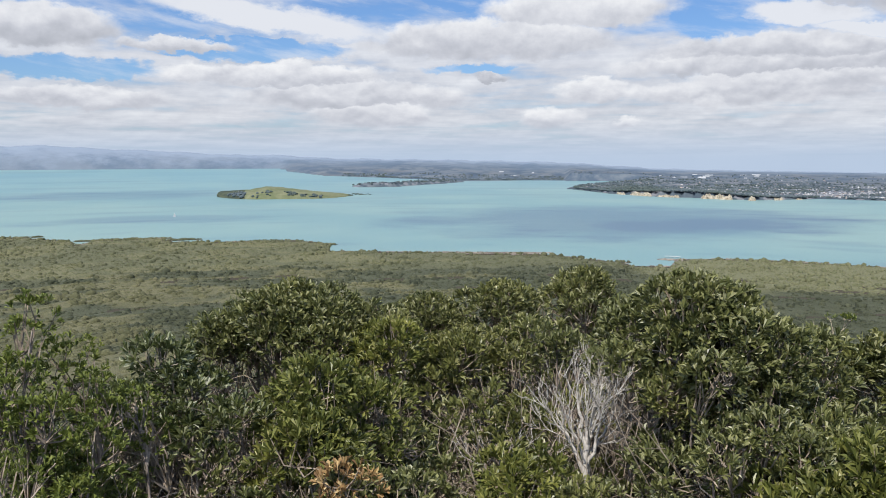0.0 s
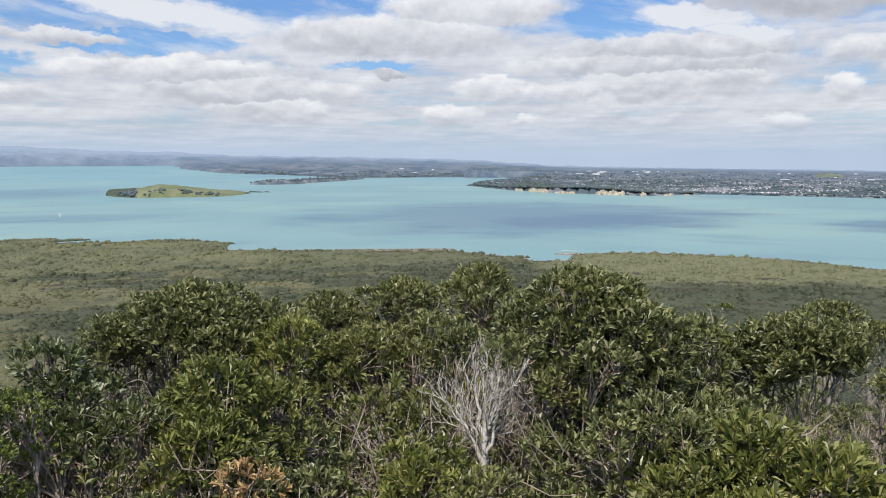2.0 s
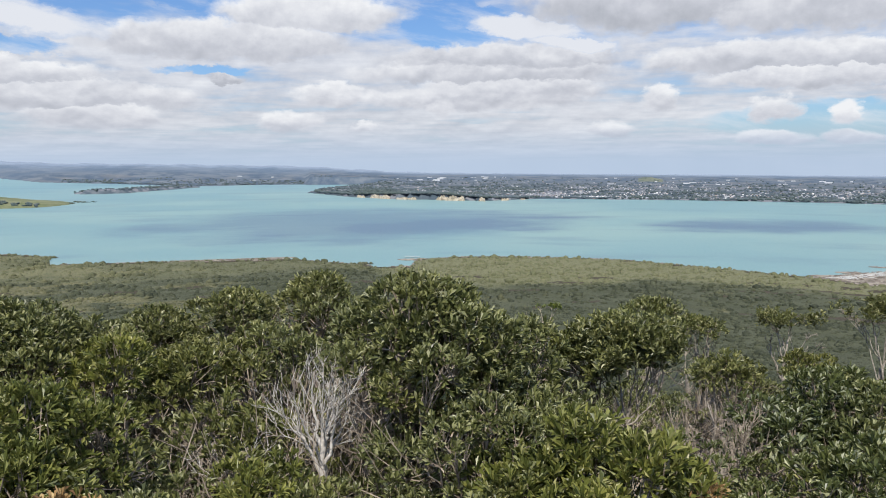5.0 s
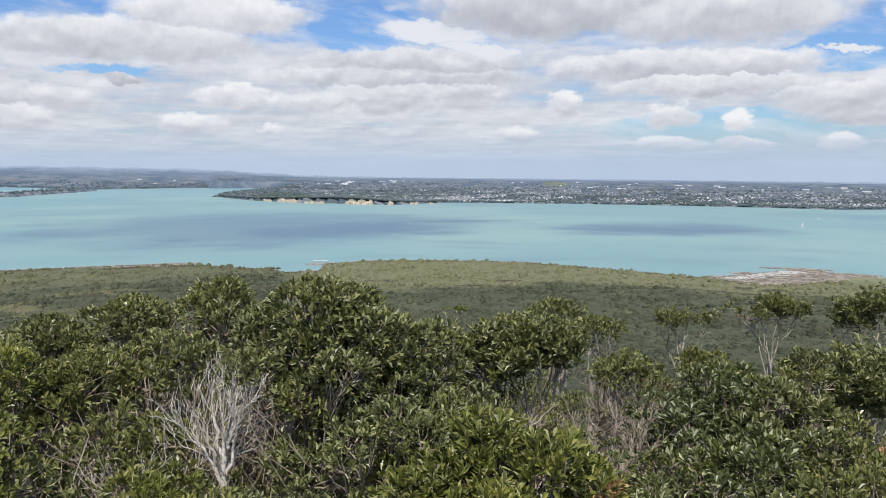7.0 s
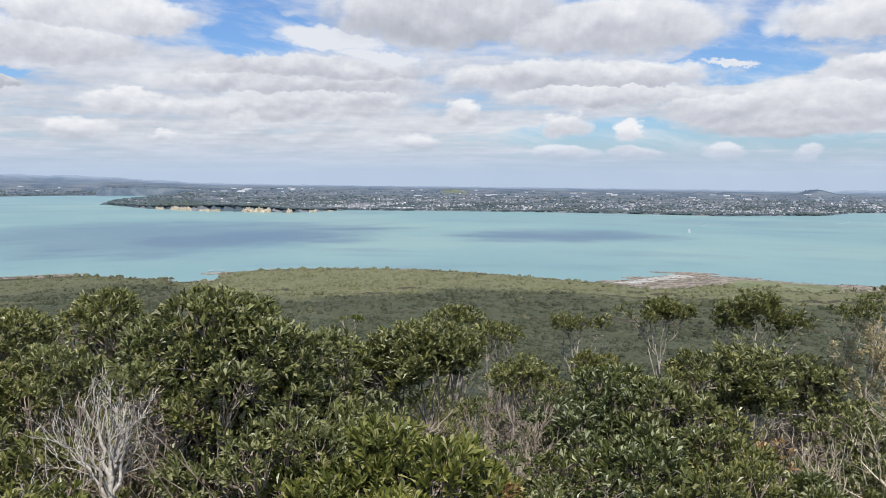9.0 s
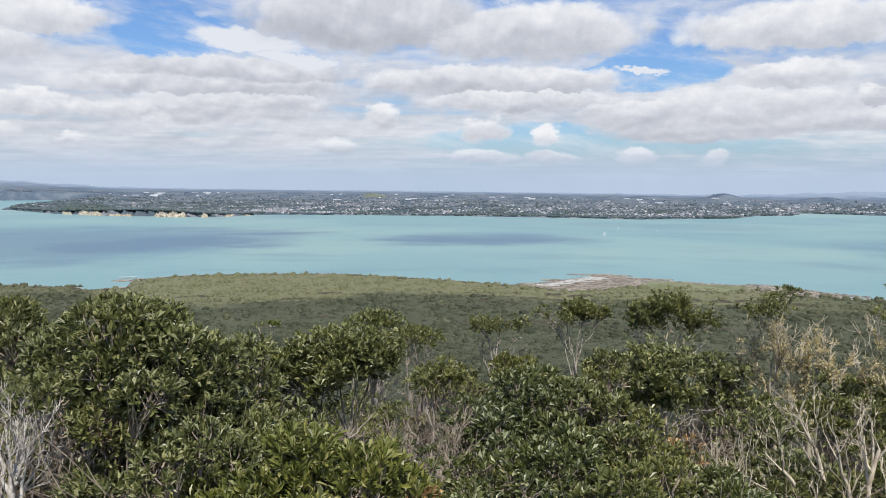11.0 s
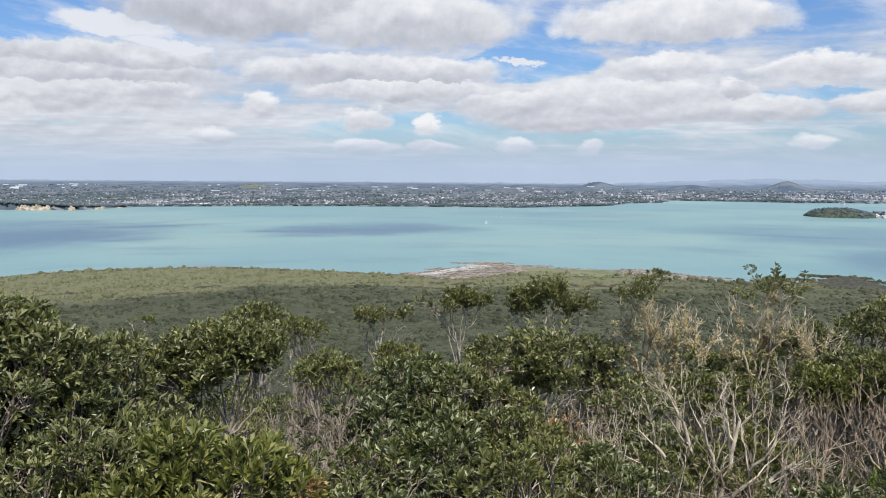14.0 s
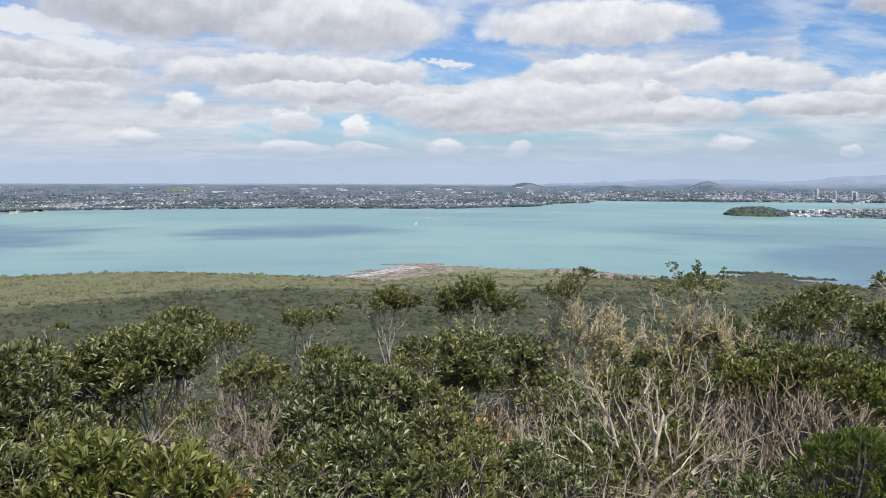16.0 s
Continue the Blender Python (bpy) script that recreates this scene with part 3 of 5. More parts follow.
ca = np.arange(-36, 86, 0.5)
cr = np.geomspace(20, 1310, 170)
A2, R2 = np.meshgrid(ca, cr)
cv = xyz(A2, R2, low_woods(A2, R2)).reshape(-1, 3)
cf = grid_faces(len(cr), len(ca))
cf = cf[(R2 < shore(A2) - bare(A2) + 1.0).ravel()[cf].any(1)]
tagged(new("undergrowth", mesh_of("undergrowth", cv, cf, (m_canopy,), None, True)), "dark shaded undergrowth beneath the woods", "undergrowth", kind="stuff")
rng = np.random.default_rng(3)
n = 76000
wa = rng.uniform(-35, 84, n)
wr = np.sqrt(rng.uniform(24.0 ** 2, 1300.0 ** 2, n))
more = np.sqrt(rng.uniform(120.0 ** 2, 480.0 ** 2, 22000))
wa, wr = np.concatenate([wa, rng.uniform(-35, 84, 22000)]), np.concatenate([wr, more])
keep = wr < shore(wa) - bare(wa) * np.where((np.abs(wa - 47) < 4.5) | (np.abs(wa - 71.6) < 2.2), 1, rng.uniform(0.1, 1.0, len(wa)) * np.where((wa > 50) & (wa < 63), 0.45, 1) + np.where((wa > 50) & (wa < 63), 0.5, 0))
wa, wr = wa[keep], wr[keep]
grove = wave(wa, wr, 0.03, 6.0) * 0.25 + wave(wa, wr, 0.11, 3.0) * 0.3 + 1.0
big = np.clip(rng.lognormal(0.22, 0.45, len(wa)), 0.5, 3.4) * grove * np.interp(wr, [30, 150, 215, 500, 560, 900], [0.45, 0.80, 0.62, 0.66, 0.85, 0.85])
wz = ground_z(wa, wr) + big * 0.35
near = (wr > 235) & (wr < 262)
v1 = clumps(rng, xyz(wa, wr, wz)[~near], big[~near], 0.72)
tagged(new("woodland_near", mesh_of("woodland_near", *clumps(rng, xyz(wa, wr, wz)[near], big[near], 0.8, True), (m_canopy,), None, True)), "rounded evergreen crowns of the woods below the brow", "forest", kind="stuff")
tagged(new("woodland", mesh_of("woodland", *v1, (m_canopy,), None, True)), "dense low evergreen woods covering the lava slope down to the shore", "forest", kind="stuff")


# ---- shrubs and small trees ----
def part(name, me, parent, label=""):
    """Links a mesh as one part under a thing or a part."""
    ob = new(name, me)
    ob.parent = parent
    return tagged(ob, label)


def unit(v):
    return v / np.maximum(np.linalg.norm(v, axis=-1, keepdims=True), 1e-9)


def tubes(paths, radii, sides):
    """Tapered tubes along paths (m, n, 3) with radii (m, n)."""
    m, n, _ = paths.shape
    d = unit(np.gradient(paths, axis=1))
    ref = np.where(np.abs(d[..., 2:3]) > 0.9, np.array([1.0, 0, 0]), np.array([0, 0, 1.0]))
    u = unit(np.cross(d, ref))
    v = np.cross(d, u)
    ang = np.arange(sides) * 2 * np.pi / sides
    ring = u[:, :, None] * np.cos(ang)[:, None] + v[:, :, None] * np.sin(ang)[:, None]
    verts = (paths[:, :, None] + ring * radii[:, :, None, None]).reshape(-1, 3)
    one = grid_faces_closed(n, sides)
    faces = (one[None] + (np.arange(m) * n * sides)[:, None, None]).reshape(-1, 4)
    return verts, faces


def grid_faces_closed(rows, cols):
    return grid_faces(rows, cols, True)


def join(pieces):
    vs, fs, k = [], [], 0
    for v, f in pieces:
        vs.append(v), fs.append(f + k)
        k += len(v)
    return np.concatenate(vs), np.concatenate(fs)


def leaves(rng, spots, axes, per, length, width, curl=0.12, spread=(30, 80)):
    """Rosettes of folded, curved leaves at spots round axes, two triangles each."""
    n = len(spots)
    b = np.repeat(spots, per, 0)
    a = unit(np.repeat(axes, per, 0) + rng.normal(0, 0.12, (n * per, 3)))
    ref = np.where(np.abs(a[:, 2:3]) > 0.9, np.array([1.0, 0, 0]), np.array([0, 0, 1.0]))
    u = unit(np.cross(a, ref))
    v = np.cross(a, u)
    turn = rng.uniform(0, 2 * np.pi, n * per)[:, None]
    tilt = np.radians(rng.uniform(*spread, n * per))[:, None]
    side = u * np.cos(turn) + v * np.sin(turn)
    d = unit(a * np.cos(tilt) + side * np.sin(tilt))
    s = unit(np.cross(d, a) + rng.normal(0, 0.25, d.shape))
    nrm = np.cross(s, d)
    L = (length * rng.uniform(0.7, 1.2, n * per))[:, None]
    W = (width * rng.uniform(0.8, 1.2, n * per))[:, None] * 0.5
    b = b + a * (rng.uniform(-0.5, 0.3, n * per)[:, None] * length * 0.6) + d * L * 0.12
    lift = nrm * W * 0.45
    tip = b + d * L - nrm * L * curl
    v4 = np.stack([b, b + d * L * 0.72 + s * W + lift, tip, b + d * L * 0.72 - s * W + lift], 1).reshape(-1, 3)
    base = (np.arange(n * per) * 4)[:, None]
    return v4, np.concatenate([base + np.array([0, 1, 2]), base + np.array([0, 2, 3])])


def bent(rng, p, q, n, sag, wob):
    """Curved paths from p to q (m, 3): they leave upwards or sideways and wander a little."""
    t = np.linspace(0, 1, n)[None, :, None]
    m = (p + q) / 2 + sag + rng.normal(0, 1, p.shape) * wob
    path = p[:, None] * (1 - t) ** 2 + 2 * m[:, None] * t * (1 - t) + q[:, None] * t ** 2
    path[:, 1:-1] += rng.normal(0, 1, (len(p), n - 2, 3)) * wob * 0.30
    return path


def shrub_meshes(seed, width, high, crown, leaf, leaf_w, lump=0.38, density=1.0, per=9, stems=4, bare_twigs=130, flat=0.62, gaps=0.12, spread=(12, 58), lean=(0, 0), skirt=0.05, fork=None, pick_share=0.25, stout=1.0, twig_reach=(0.15, 0.5)):
    """Stem, twig and leaf arrays of a shrub that stands at the origin: leafy caps on a dome, bare limbs below them."""
    rng = np.random.default_rng(seed)
    rx = width / 2
    zc = high - crown
    fork = fork or min(max((high - crown - 0.5) / high, 0.35), 0.9)
    count = max(4, int(1.15 * (rx / lump) ** 2 * 2.6))
    k = np.arange(count) + 0.5
    cosphi = 1 - k / count * (1 + skirt)
    sinphi = np.sqrt(np.clip(1 - cosphi ** 2, 0, 1))
    th = k * 2.39996 + rng.uniform(0, 6.28)
    wobble = rng.uniform(0.80, 1.04, count)
    c = np.stack([np.cos(th) * sinphi * (rx - lump * 0.6) * wobble, np.sin(th) * sinphi * (rx - lump * 0.6) * wobble, zc + cosphi * (crown - lump * flat) * np.where(cosphi > 0, wobble, 1)], -1)
    c[:, :2] += rng.normal(0, 0.12 * rx, (count, 2)) + np.array(lean) * high * 0.5
    keep = rng.uniform(size=count) > gaps
    keep[0] = True
    c = c[keep]
    size = lump * rng.uniform(0.65, 1.25, len(c))
    c[:, :2] -= c[:, :2].mean(0)
    c[:, 2] += high - (c[:, 2] + size * flat * 0.95).max()
    # a few stems from the foot; a limb to each cap leaves them on the way up
    foot = np.stack([rng.normal(0, 0.10, stems), rng.normal(0, 0.10, stems), np.full(stems, -0.25)], -1)
    turn = np.arange(stems) * 2 * np.pi / stems + rng.uniform(0, 6.28)
    head = np.stack([np.cos(turn) * rx * 0.36, np.sin(turn) * rx * 0.36, np.full(stems, fork * high)], -1) + rng.normal(0, 0.1, (stems, 3))
    rad = (0.016 + 0.011 * high) * stout
    p1 = bent(rng, foot, head, 8, np.array([0, 0, -0.25]), 0.16)
    stem = tubes(p1, np.linspace(rad, rad * 0.5, 8)[None] * rng.uniform(0.7, 1.2, (stems, 1)), 6)
    own = np.argmin(np.linalg.norm(c[:, None, :2] - head[None, :, :2], axis=2), 1)
    node = rng.integers(5, 8, len(c)) if stems > 2 else np.full(len(c), 7)
    p2 = bent(rng, p1[own, node], c - np.array([0, 0, 0.4]) * size[:, None], 7, np.array([0, 0, -0.14]), 0.11)
    limb = tubes(p2, np.linspace(rad * 0.45 if stems > 1 else rad * 0.35, 0.005, 7)[None] * np.ones((len(c), 1)), 4)
    # rosettes on the caps
    spots, axes, origin = [], [], []
    for i in range(len(c)):
        n = max(5, int(250 * density * (size[i] / 0.38) ** 2 * (0.045 / leaf) ** 2 * 9 / per))
        u = unit(rng.normal(size=(n, 3)) + np.array([0, 0, 0.75]))
        r = size[i] * rng.uniform(0.72, 1.10, (n, 1))
        spots.append(c[i] + u * r * np.array([1, 1, flat])), axes.append(unit(u + np.array([0, 0, 0.55]))), origin.append(np.full(n, i))
    spots, axes, origin = np.concatenate(spots), np.concatenate(axes), np.concatenate(origin)
    leaf_mesh = leaves(rng, spots, axes, per, leaf, leaf_w, spread=spread)
    pick = rng.uniform(size=len(spots)) < pick_share
    along = rng.integers(5, 7, pick.sum())
    p3 = bent(rng, p2[origin[pick], along], spots[pick], 3, np.array([0, 0, -0.04]), 0.05)
    twig = tubes(p3, np.linspace(0.006, 0.003, 3)[None] * np.ones((len(p3), 1)), 3)
    # dead twigs inside
    j = rng.integers(0, len(c), bare_twigs)
    q = rng.integers(1, 5, bare_twigs)
    a0 = p2[j, q]
    p4 = bent(rng, a0, a0 + unit(rng.normal(size=(bare_twigs, 3)) + np.array([0, 0, 0.5])) * rng.uniform(*twig_reach, (bare_twigs, 1)), 3, 0, 0.06)
    dead = tubes(p4, np.linspace(0.005, 0.002, 3)[None] * np.ones((bare_twigs, 1)), 3)
    return stem, limb, join([twig, dead]), leaf_mesh


def stand(name, az, r, label, category, group="", turn=0.0):
    e = new(name)
    e.matrix_world = pose(*at(az, r, float(ground_z(az, r))), 0, 0, turn)
    e.empty_display_size = 0.3
    return tagged(e, label, category, group)


def shrub(az, r, top_el, width, crown, label, mat=None, bark=None, leaf=0.060, leaf_w=0.021, seed=1, name="shrub", category="shrub", group="hilltop shrubs", **more):
    """A leafy shrub whose top is seen from the lookout at that elevation."""
    high = EYE + r * math.tan(radians(top_el)) - float(ground_z(az, r))
    stem, limb, twig, leafy = shrub_meshes(seed, width, high, crown, leaf, leaf_w, **more)
    e = stand(name, az, r, label, category, group, seed * 77 % 360)
    bark = bark or bark_grey
    part("trunk", mesh_of("trunk", *stem, (bark,), None, True), e)
    part("branchwork", mesh_of("branchwork", *limb, (bark,), None, True), e)
    tagged(part("twig_growth", mesh_of("twig_growth", *twig, (bark_twig,)), e), kind="stuff")
    part("foliage", mesh_of("foliage", *leafy, (mat or leaf_dark,)), e)
    return e


def fork_tree(az, r, fork_el, top_el, label, bark, limbs, r0=0.03, kids=(4, 6), levels=4, fan=(16, 44), up=0.7, zigzag=0.13, seed=1, name="dead_tree", category="tree", group="", tuft=None, tuft_n=0, cap=None, shrink=(0.42, 0.72), level=1.4):
    """A tree whose stem forks at fork_el and ends at top_el as seen from the lookout. limbs: (height over the fork, sideways tilt in degrees, towards the valley in degrees, length)."""
    rng = np.random.default_rng(seed)
    rise = EYE + r * math.tan(radians(fork_el)) - float(ground_z(az, r))
    e = stand(name, az, r, label, category, group, -az)
    top = np.array([0.0, 0.0, rise])
    stem = bent(rng, np.array([[0.06, 0.04, -0.25]]), top[None], 9, 0, 0.09)
    lim = np.array(limbs, float)
    long = lim[:, 0].max()
    lead = np.concatenate([stem[0], top + np.linspace(0.25, 1, 4)[:, None] * np.array([0, 0, long + 0.02]) + rng.normal(0, 0.008, (4, 3))])
    thick = np.concatenate([np.linspace(1.35, 1.0, 9), np.linspace(0.95, 0.6, 4)]) * r0
    part("trunk", mesh_of("trunk", *tubes(lead[None], thick[None], 8), (bark,), None, True), e)
    n = 9
    start = top + np.stack([0 * lim[:, 0], 0 * lim[:, 0], lim[:, 0]], -1)
    ti, de = np.radians(lim[:, 1]), np.radians(lim[:, 2])
    ways = unit(np.stack([np.sin(ti), np.sin(de), np.cos(ti) * np.cos(de)], -1))
    lens, rads = lim[:, 3], r0 * rng.uniform(0.45, 0.72, len(lim))
    levs = []
    for lv in range(levels):
        pull = np.linspace(-0.05, 0.55 if lv == 0 else 0.3, n - 1)[None, :, None] * np.array([0, 0, up])
        step = unit(ways[:, None] + rng.normal(0, zigzag, (len(ways), n - 1, 3)) + pull)
        path = np.concatenate([start[:, None], start[:, None] + np.cumsum(step * lens[:, None, None] / (n - 1), 1)], 1)
        ra = np.linspace(1, 0.45 if lv < levels - 1 else 0.3, n)[None] * rads[:, None]
        levs.append((path, ra))
        if lv == levels - 1:
            break
        nk = rng.integers(kids[0], kids[1] + 1, len(path)) if lv == 0 else rng.integers(2, 5, len(path))
        idx = np.repeat(np.arange(len(path)), nk)
        stop = np.clip(rng.triangular(2, n - 1, n + 1, len(idx)).astype(int), 2, n - 1)
        tang = unit(path[idx, stop] - path[idx, stop - 1])
        axis = unit(np.cross(tang, rng.normal(size=tang.shape)))
        ang = np.radians(rng.uniform(*fan, len(idx)))[:, None]
        start, ways = path[idx, stop], unit(tang * np.cos(ang) + axis * np.sin(ang) + np.array([0, 0, 0.2 * up]))
        lens = lens[idx] * rng.uniform(*shrink, len(idx))
        rads = np.maximum(ra[idx, stop] * rng.uniform(0.42, 0.68, len(idx)), 0.00044 * r)
    # draw the crown out to its height; a leafy one is flat on top
    high = r * (math.tan(radians(top_el)) - math.tan(radians(fork_el)))
    k = high / (np.quantile(np.concatenate([p[..., 2].ravel() for p, _ in levs[1:]]), 0.99) - top[2])
    for p, _ in levs:
        p[:] = (p - top) * k
        if cap and not tuft:
            q = np.clip(p[..., 2] / high, 0, 1)
            p[..., 2] = np.where(p[..., 2] > 0, high * (1 - (1 - q) ** level), p[..., 2])
        p[:] = p + top
    for p, ra in zip(*levs[0]):
        part("branch", mesh_of("branch", *tubes(p[None], ra[None], 6), (bark,), None, True), e)
    fine = join([tubes(p[:, ::2], ra[:, ::2], 4 if i == 0 else 3) for i, (p, ra) in enumerate(levs[1:])])
    tagged(part("twig_growth", mesh_of("twig_growth", *fine, (bark,)), e), kind="stuff")
    if tuft:
        p = np.concatenate([levs[2][0][:, 1:6].reshape(-1, 3)] + 3 * [levs[1][0].reshape(-1, 3)] + 5 * [levs[0][0].reshape(-1, 3)])
        clot = wave(p[:, 0] * 40, 10 + p[:, 2], 5.0, seed) > -0.1
        p = p[clot] + rng.normal(0, 0.018, p[clot].shape)
        s = p[rng.choice(len(p), min(tuft_n, len(p)), replace=False)]
        part("lichen", mesh_of("lichen", *leaves(rng, s, unit(rng.normal(size=s.shape) + np.array([0, 0, -0.6])), 12, 0.042, 0.014, spread=(10, 150)), (tuft,)), e, "ochre lichen tufts")
    if cap:
        mat, share, leaf, copies = cap
        p = np.concatenate([levs[-1][0][:, -1], levs[-1][0][:, -4], levs[-2][0][:, -1]])
        s = p[p[:, 2] > np.quantile(p[:, 2], 1 - share)]
        s = np.concatenate([s] + [s + rng.normal(0, leaf * 0.9, s.shape) for _ in range(copies - 1)])
        part("foliage", mesh_of("foliage", *leaves(rng, s, unit(rng.normal(0, 0.35, s.shape) + np.array([0, 0, 1.0])), 8, leaf, leaf * 0.38, spread=(15, 75)), (mat,)), e)
    return e


DARK = "dark glossy green broad-leaved shrub with bare brown stems below"
OPEN = dict(gaps=0.34, bare_twigs=380, twig_reach=(0.10, 0.34))
# the big domes on the brow
shrub(17.7, 5.2, -8.15, 1.15, 0.66, "large dense dome-shaped shrub with glossy dark green leaves", leaf_dark, bark_dark, seed=11, lump=0.25, density=2.5, gaps=0.0, skirt=0.22, bare_twigs=500, flat=0.7)
shrub(22.6, 5.6, -11.2, 0.85, 0.55, DARK, leaf_dark, bark_dark, seed=12, lump=0.20, density=1.2, skirt=0.1, **OPEN)
shrub(20.2, 5.0, -14.2, 0.9, 0.42, DARK, leaf_dark, bark_dark, seed=91, lump=0.17, density=0.75, skirt=-0.1, **OPEN)
shrub(9.6, 7.9, -7.95, 0.78, 0.42, "tall dark green shrub with a rounded leafy head", leaf_dark, bark_dark, seed=13, lump=0.24, density=1.55, gaps=0.0, leaf=0.066, leaf_w=0.020, skirt=0.0, bare_twigs=420)
shrub(4.0, 7.7, -8.75, 0.85, 0.42, "tall dark green shrub with an uneven leafy head", leaf_dark, bark_dark, seed=14, lump=0.23, density=1.45, leaf=0.066, leaf_w=0.020, skirt=0.0, **OPEN)
shrub(12.9, 7.6, -9.9, 0.6, 0.40, DARK, leaf_olive, bark_dark, seed=92, lump=0.18, density=1.1, skirt=0.0, **OPEN)
shrub(-1.4, 7.6, -9.75, 0.95, 0.45, DARK, leaf_dark, bark_dark, seed=15, lump=0.23, density=1.45, leaf=0.065, leaf_w=0.020, skirt=0.0, **OPEN)
shrub(-10.6, 6.4, -8.8, 1.15, 0.50, "broad dark green shrub with a spreading leafy head", leaf_dark, bark_dark, seed=16, lump=0.24, density=1.55, gaps=0.05, skirt=0.0, bare_twigs=480)
shrub(-5.6, 6.6, -10.0, 0.75, 0.45, DARK, leaf_dark, bark_dark, seed=17, lump=0.19, density=1.2, skirt=0.0, **OPEN)
shrub(-14.6, 6.5, -10.5, 0.62, 0.40, DARK, leaf_dark, bark_dark, seed=18, lump=0.18, density=1.2, skirt=0.0, **OPEN)
shrub(-18.9, 5.2, -12.0, 0.80, 0.45, "dark shrub with whitish young leaves", leaf_pale, bark_dark, seed=19, lump=0.18, density=1.35, skirt=0.2, **OPEN)
shrub(-15.6, 4.8, -16.2, 0.7, 0.32, "open shrub with pale young leaves among bare twigs", leaf_pale, bark_dark, seed=93, lump=0.15, density=0.8, gaps=0.5, bare_twigs=420, skirt=0.0)
shrub(-8.2, 4.8, -13.8, 0.85, 0.52, "bright yellow-green leafy shrub on grey stems", leaf_bright, bark_grey, seed=20, lump=0.19, density=1.35, skirt=0.35, gaps=0.2, bare_twigs=360)
shrub(-9.5, 4.5, -17.2, 0.6, 0.34, "low yellow-green leafy shrub on grey stems", leaf_bright, bark_grey, seed=94, lump=0.16, density=0.95, skirt=0.1, **OPEN)
shrub(-3.6, 6.0, -11.2, 0.75, 0.40, "yellow-green leafy shrub with twiggy stems", leaf_bright, bark_grey, seed=21, lump=0.18, density=1.0, skirt=0.0, **OPEN)
shrub(0.8, 6.2, -12.4, 0.9, 0.42, "olive-green leafy shrub with twiggy stems", leaf_olive, bark_dark, seed=22, lump=0.18, density=1.1, skirt=0.0, **OPEN)
shrub(6.6, 6.6, -11.4, 0.85, 0.40, DARK, leaf_dark, bark_dark, seed=23, lump=0.18, density=1.05, skirt=0.0, **OPEN)
shrub(14.6, 6.0, -12.6, 0.7, 0.36, DARK, leaf_dark, bark_dark, seed=24, lump=0.17, density=0.75, skirt=0.0, **OPEN)
shrub(3.6, 5.2, -15.8, 0.75, 0.36, "olive-green leafy shrub with twiggy stems", leaf_olive, bark_dark, seed=95, lump=0.16, density=0.75, skirt=0.0, gaps=0.4, bare_twigs=420)
shrub(15.4, 4.9, -18.4, 0.7, 0.34, DARK, leaf_dark, bark_dark, seed=96, lump=0.16, density=0.75, skirt=0.0, gaps=0.3, bare_twigs=380)
shrub(5.6, 4.5, -20.2, 0.55, 0.30, "low yellow-green shrub with upright leaves", leaf_bright, bark_dark, seed=97, lump=0.15, density=0.9, skirt=0.0, gaps=0.4, bare_twigs=300)
shrub(-25.6, 4.6, -8.5, 0.62, 1.0, "slender light green small-leaved shrub with thin brown stems", leaf_feather, bark_dark, leaf=0.034, leaf_w=0.014, seed=25, lump=0.15, density=0.8, per=10, flat=1.2, gaps=0.25, skirt=0.7, stout=0.6)
shrub(-28.5, 4.2, -12.6, 0.8, 1.1, "light green small-leaved shrub with thin brown stems", leaf_feather, bark_dark, leaf=0.036, leaf_w=0.015, seed=26, lump=0.18, density=0.95, per=10, flat=1.0, skirt=0.9, stout=0.7)
shrub(-22.6, 4.6, -13.4, 0.7, 0.9, "light green small-leaved shrub with thin brown stems", leaf_feather, bark_dark, leaf=0.034, leaf_w=0.014, seed=27, lump=0.17, density=0.85, per=10, flat=1.0, skirt=0.8, gaps=0.25, stout=0.7)
shrub(-25.4, 4.2, -16.8, 0.8, 0.8, "light green small-leaved shrub with reddish twigs", leaf_feather, bark_dark, leaf=0.034, leaf_w=0.014, seed=98, lump=0.17, density=0.9, per=10, flat=1.0, skirt=0.6, gaps=0.2, stout=0.7)
shrub(-30.5, 3.7, -17.6, 0.8, 0.8, "feathery bright green bush", leaf_feather, bark_dark, leaf=0.026, leaf_w=0.005, seed=28, lump=0.2, density=0.9, per=14, flat=0.9, skirt=0.9)
shrub(29.4, 4.7, -17.4, 1.15, 0.62, "bright green shrub with large upright glossy leaves", leaf_bright, bark_dark, leaf=0.080, leaf_w=0.024, seed=29, lump=0.21, density=1.5, gaps=0.04, skirt=0.2, spread=(12, 52))
shrub(24.4, 4.5, -20.0, 0.7, 0.5, "bright green shrub with large upright glossy leaves", leaf_bright, bark_dark, leaf=0.078, leaf_w=0.024, seed=30, lump=0.2, density=1.4, spread=(12, 52))
shrub(27.2, 6.9, -11.9, 0.75, 0.42, "leafy green shrub with a few bare twigs on top", leaf_olive, bark_grey, seed=32, lump=0.19, density=1.05, leaf=0.068, leaf_w=0.021, skirt=0.0, **OPEN)
shrub(25.8, 5.6, -15.2, 0.75, 0.36, DARK, leaf_dark, bark_dark, seed=99, lump=0.17, density=0.75, skirt=0.0, **OPEN)
shrub(32.5, 15.0, -9.4, 1.1, 0.42, "dark round-headed tree further down the slope", leaf_dark, bark_grey, seed=33, lump=0.26, density=0.9, leaf=0.085, leaf_w=0.033, category="tree", name="small_tree", skirt=-0.3)
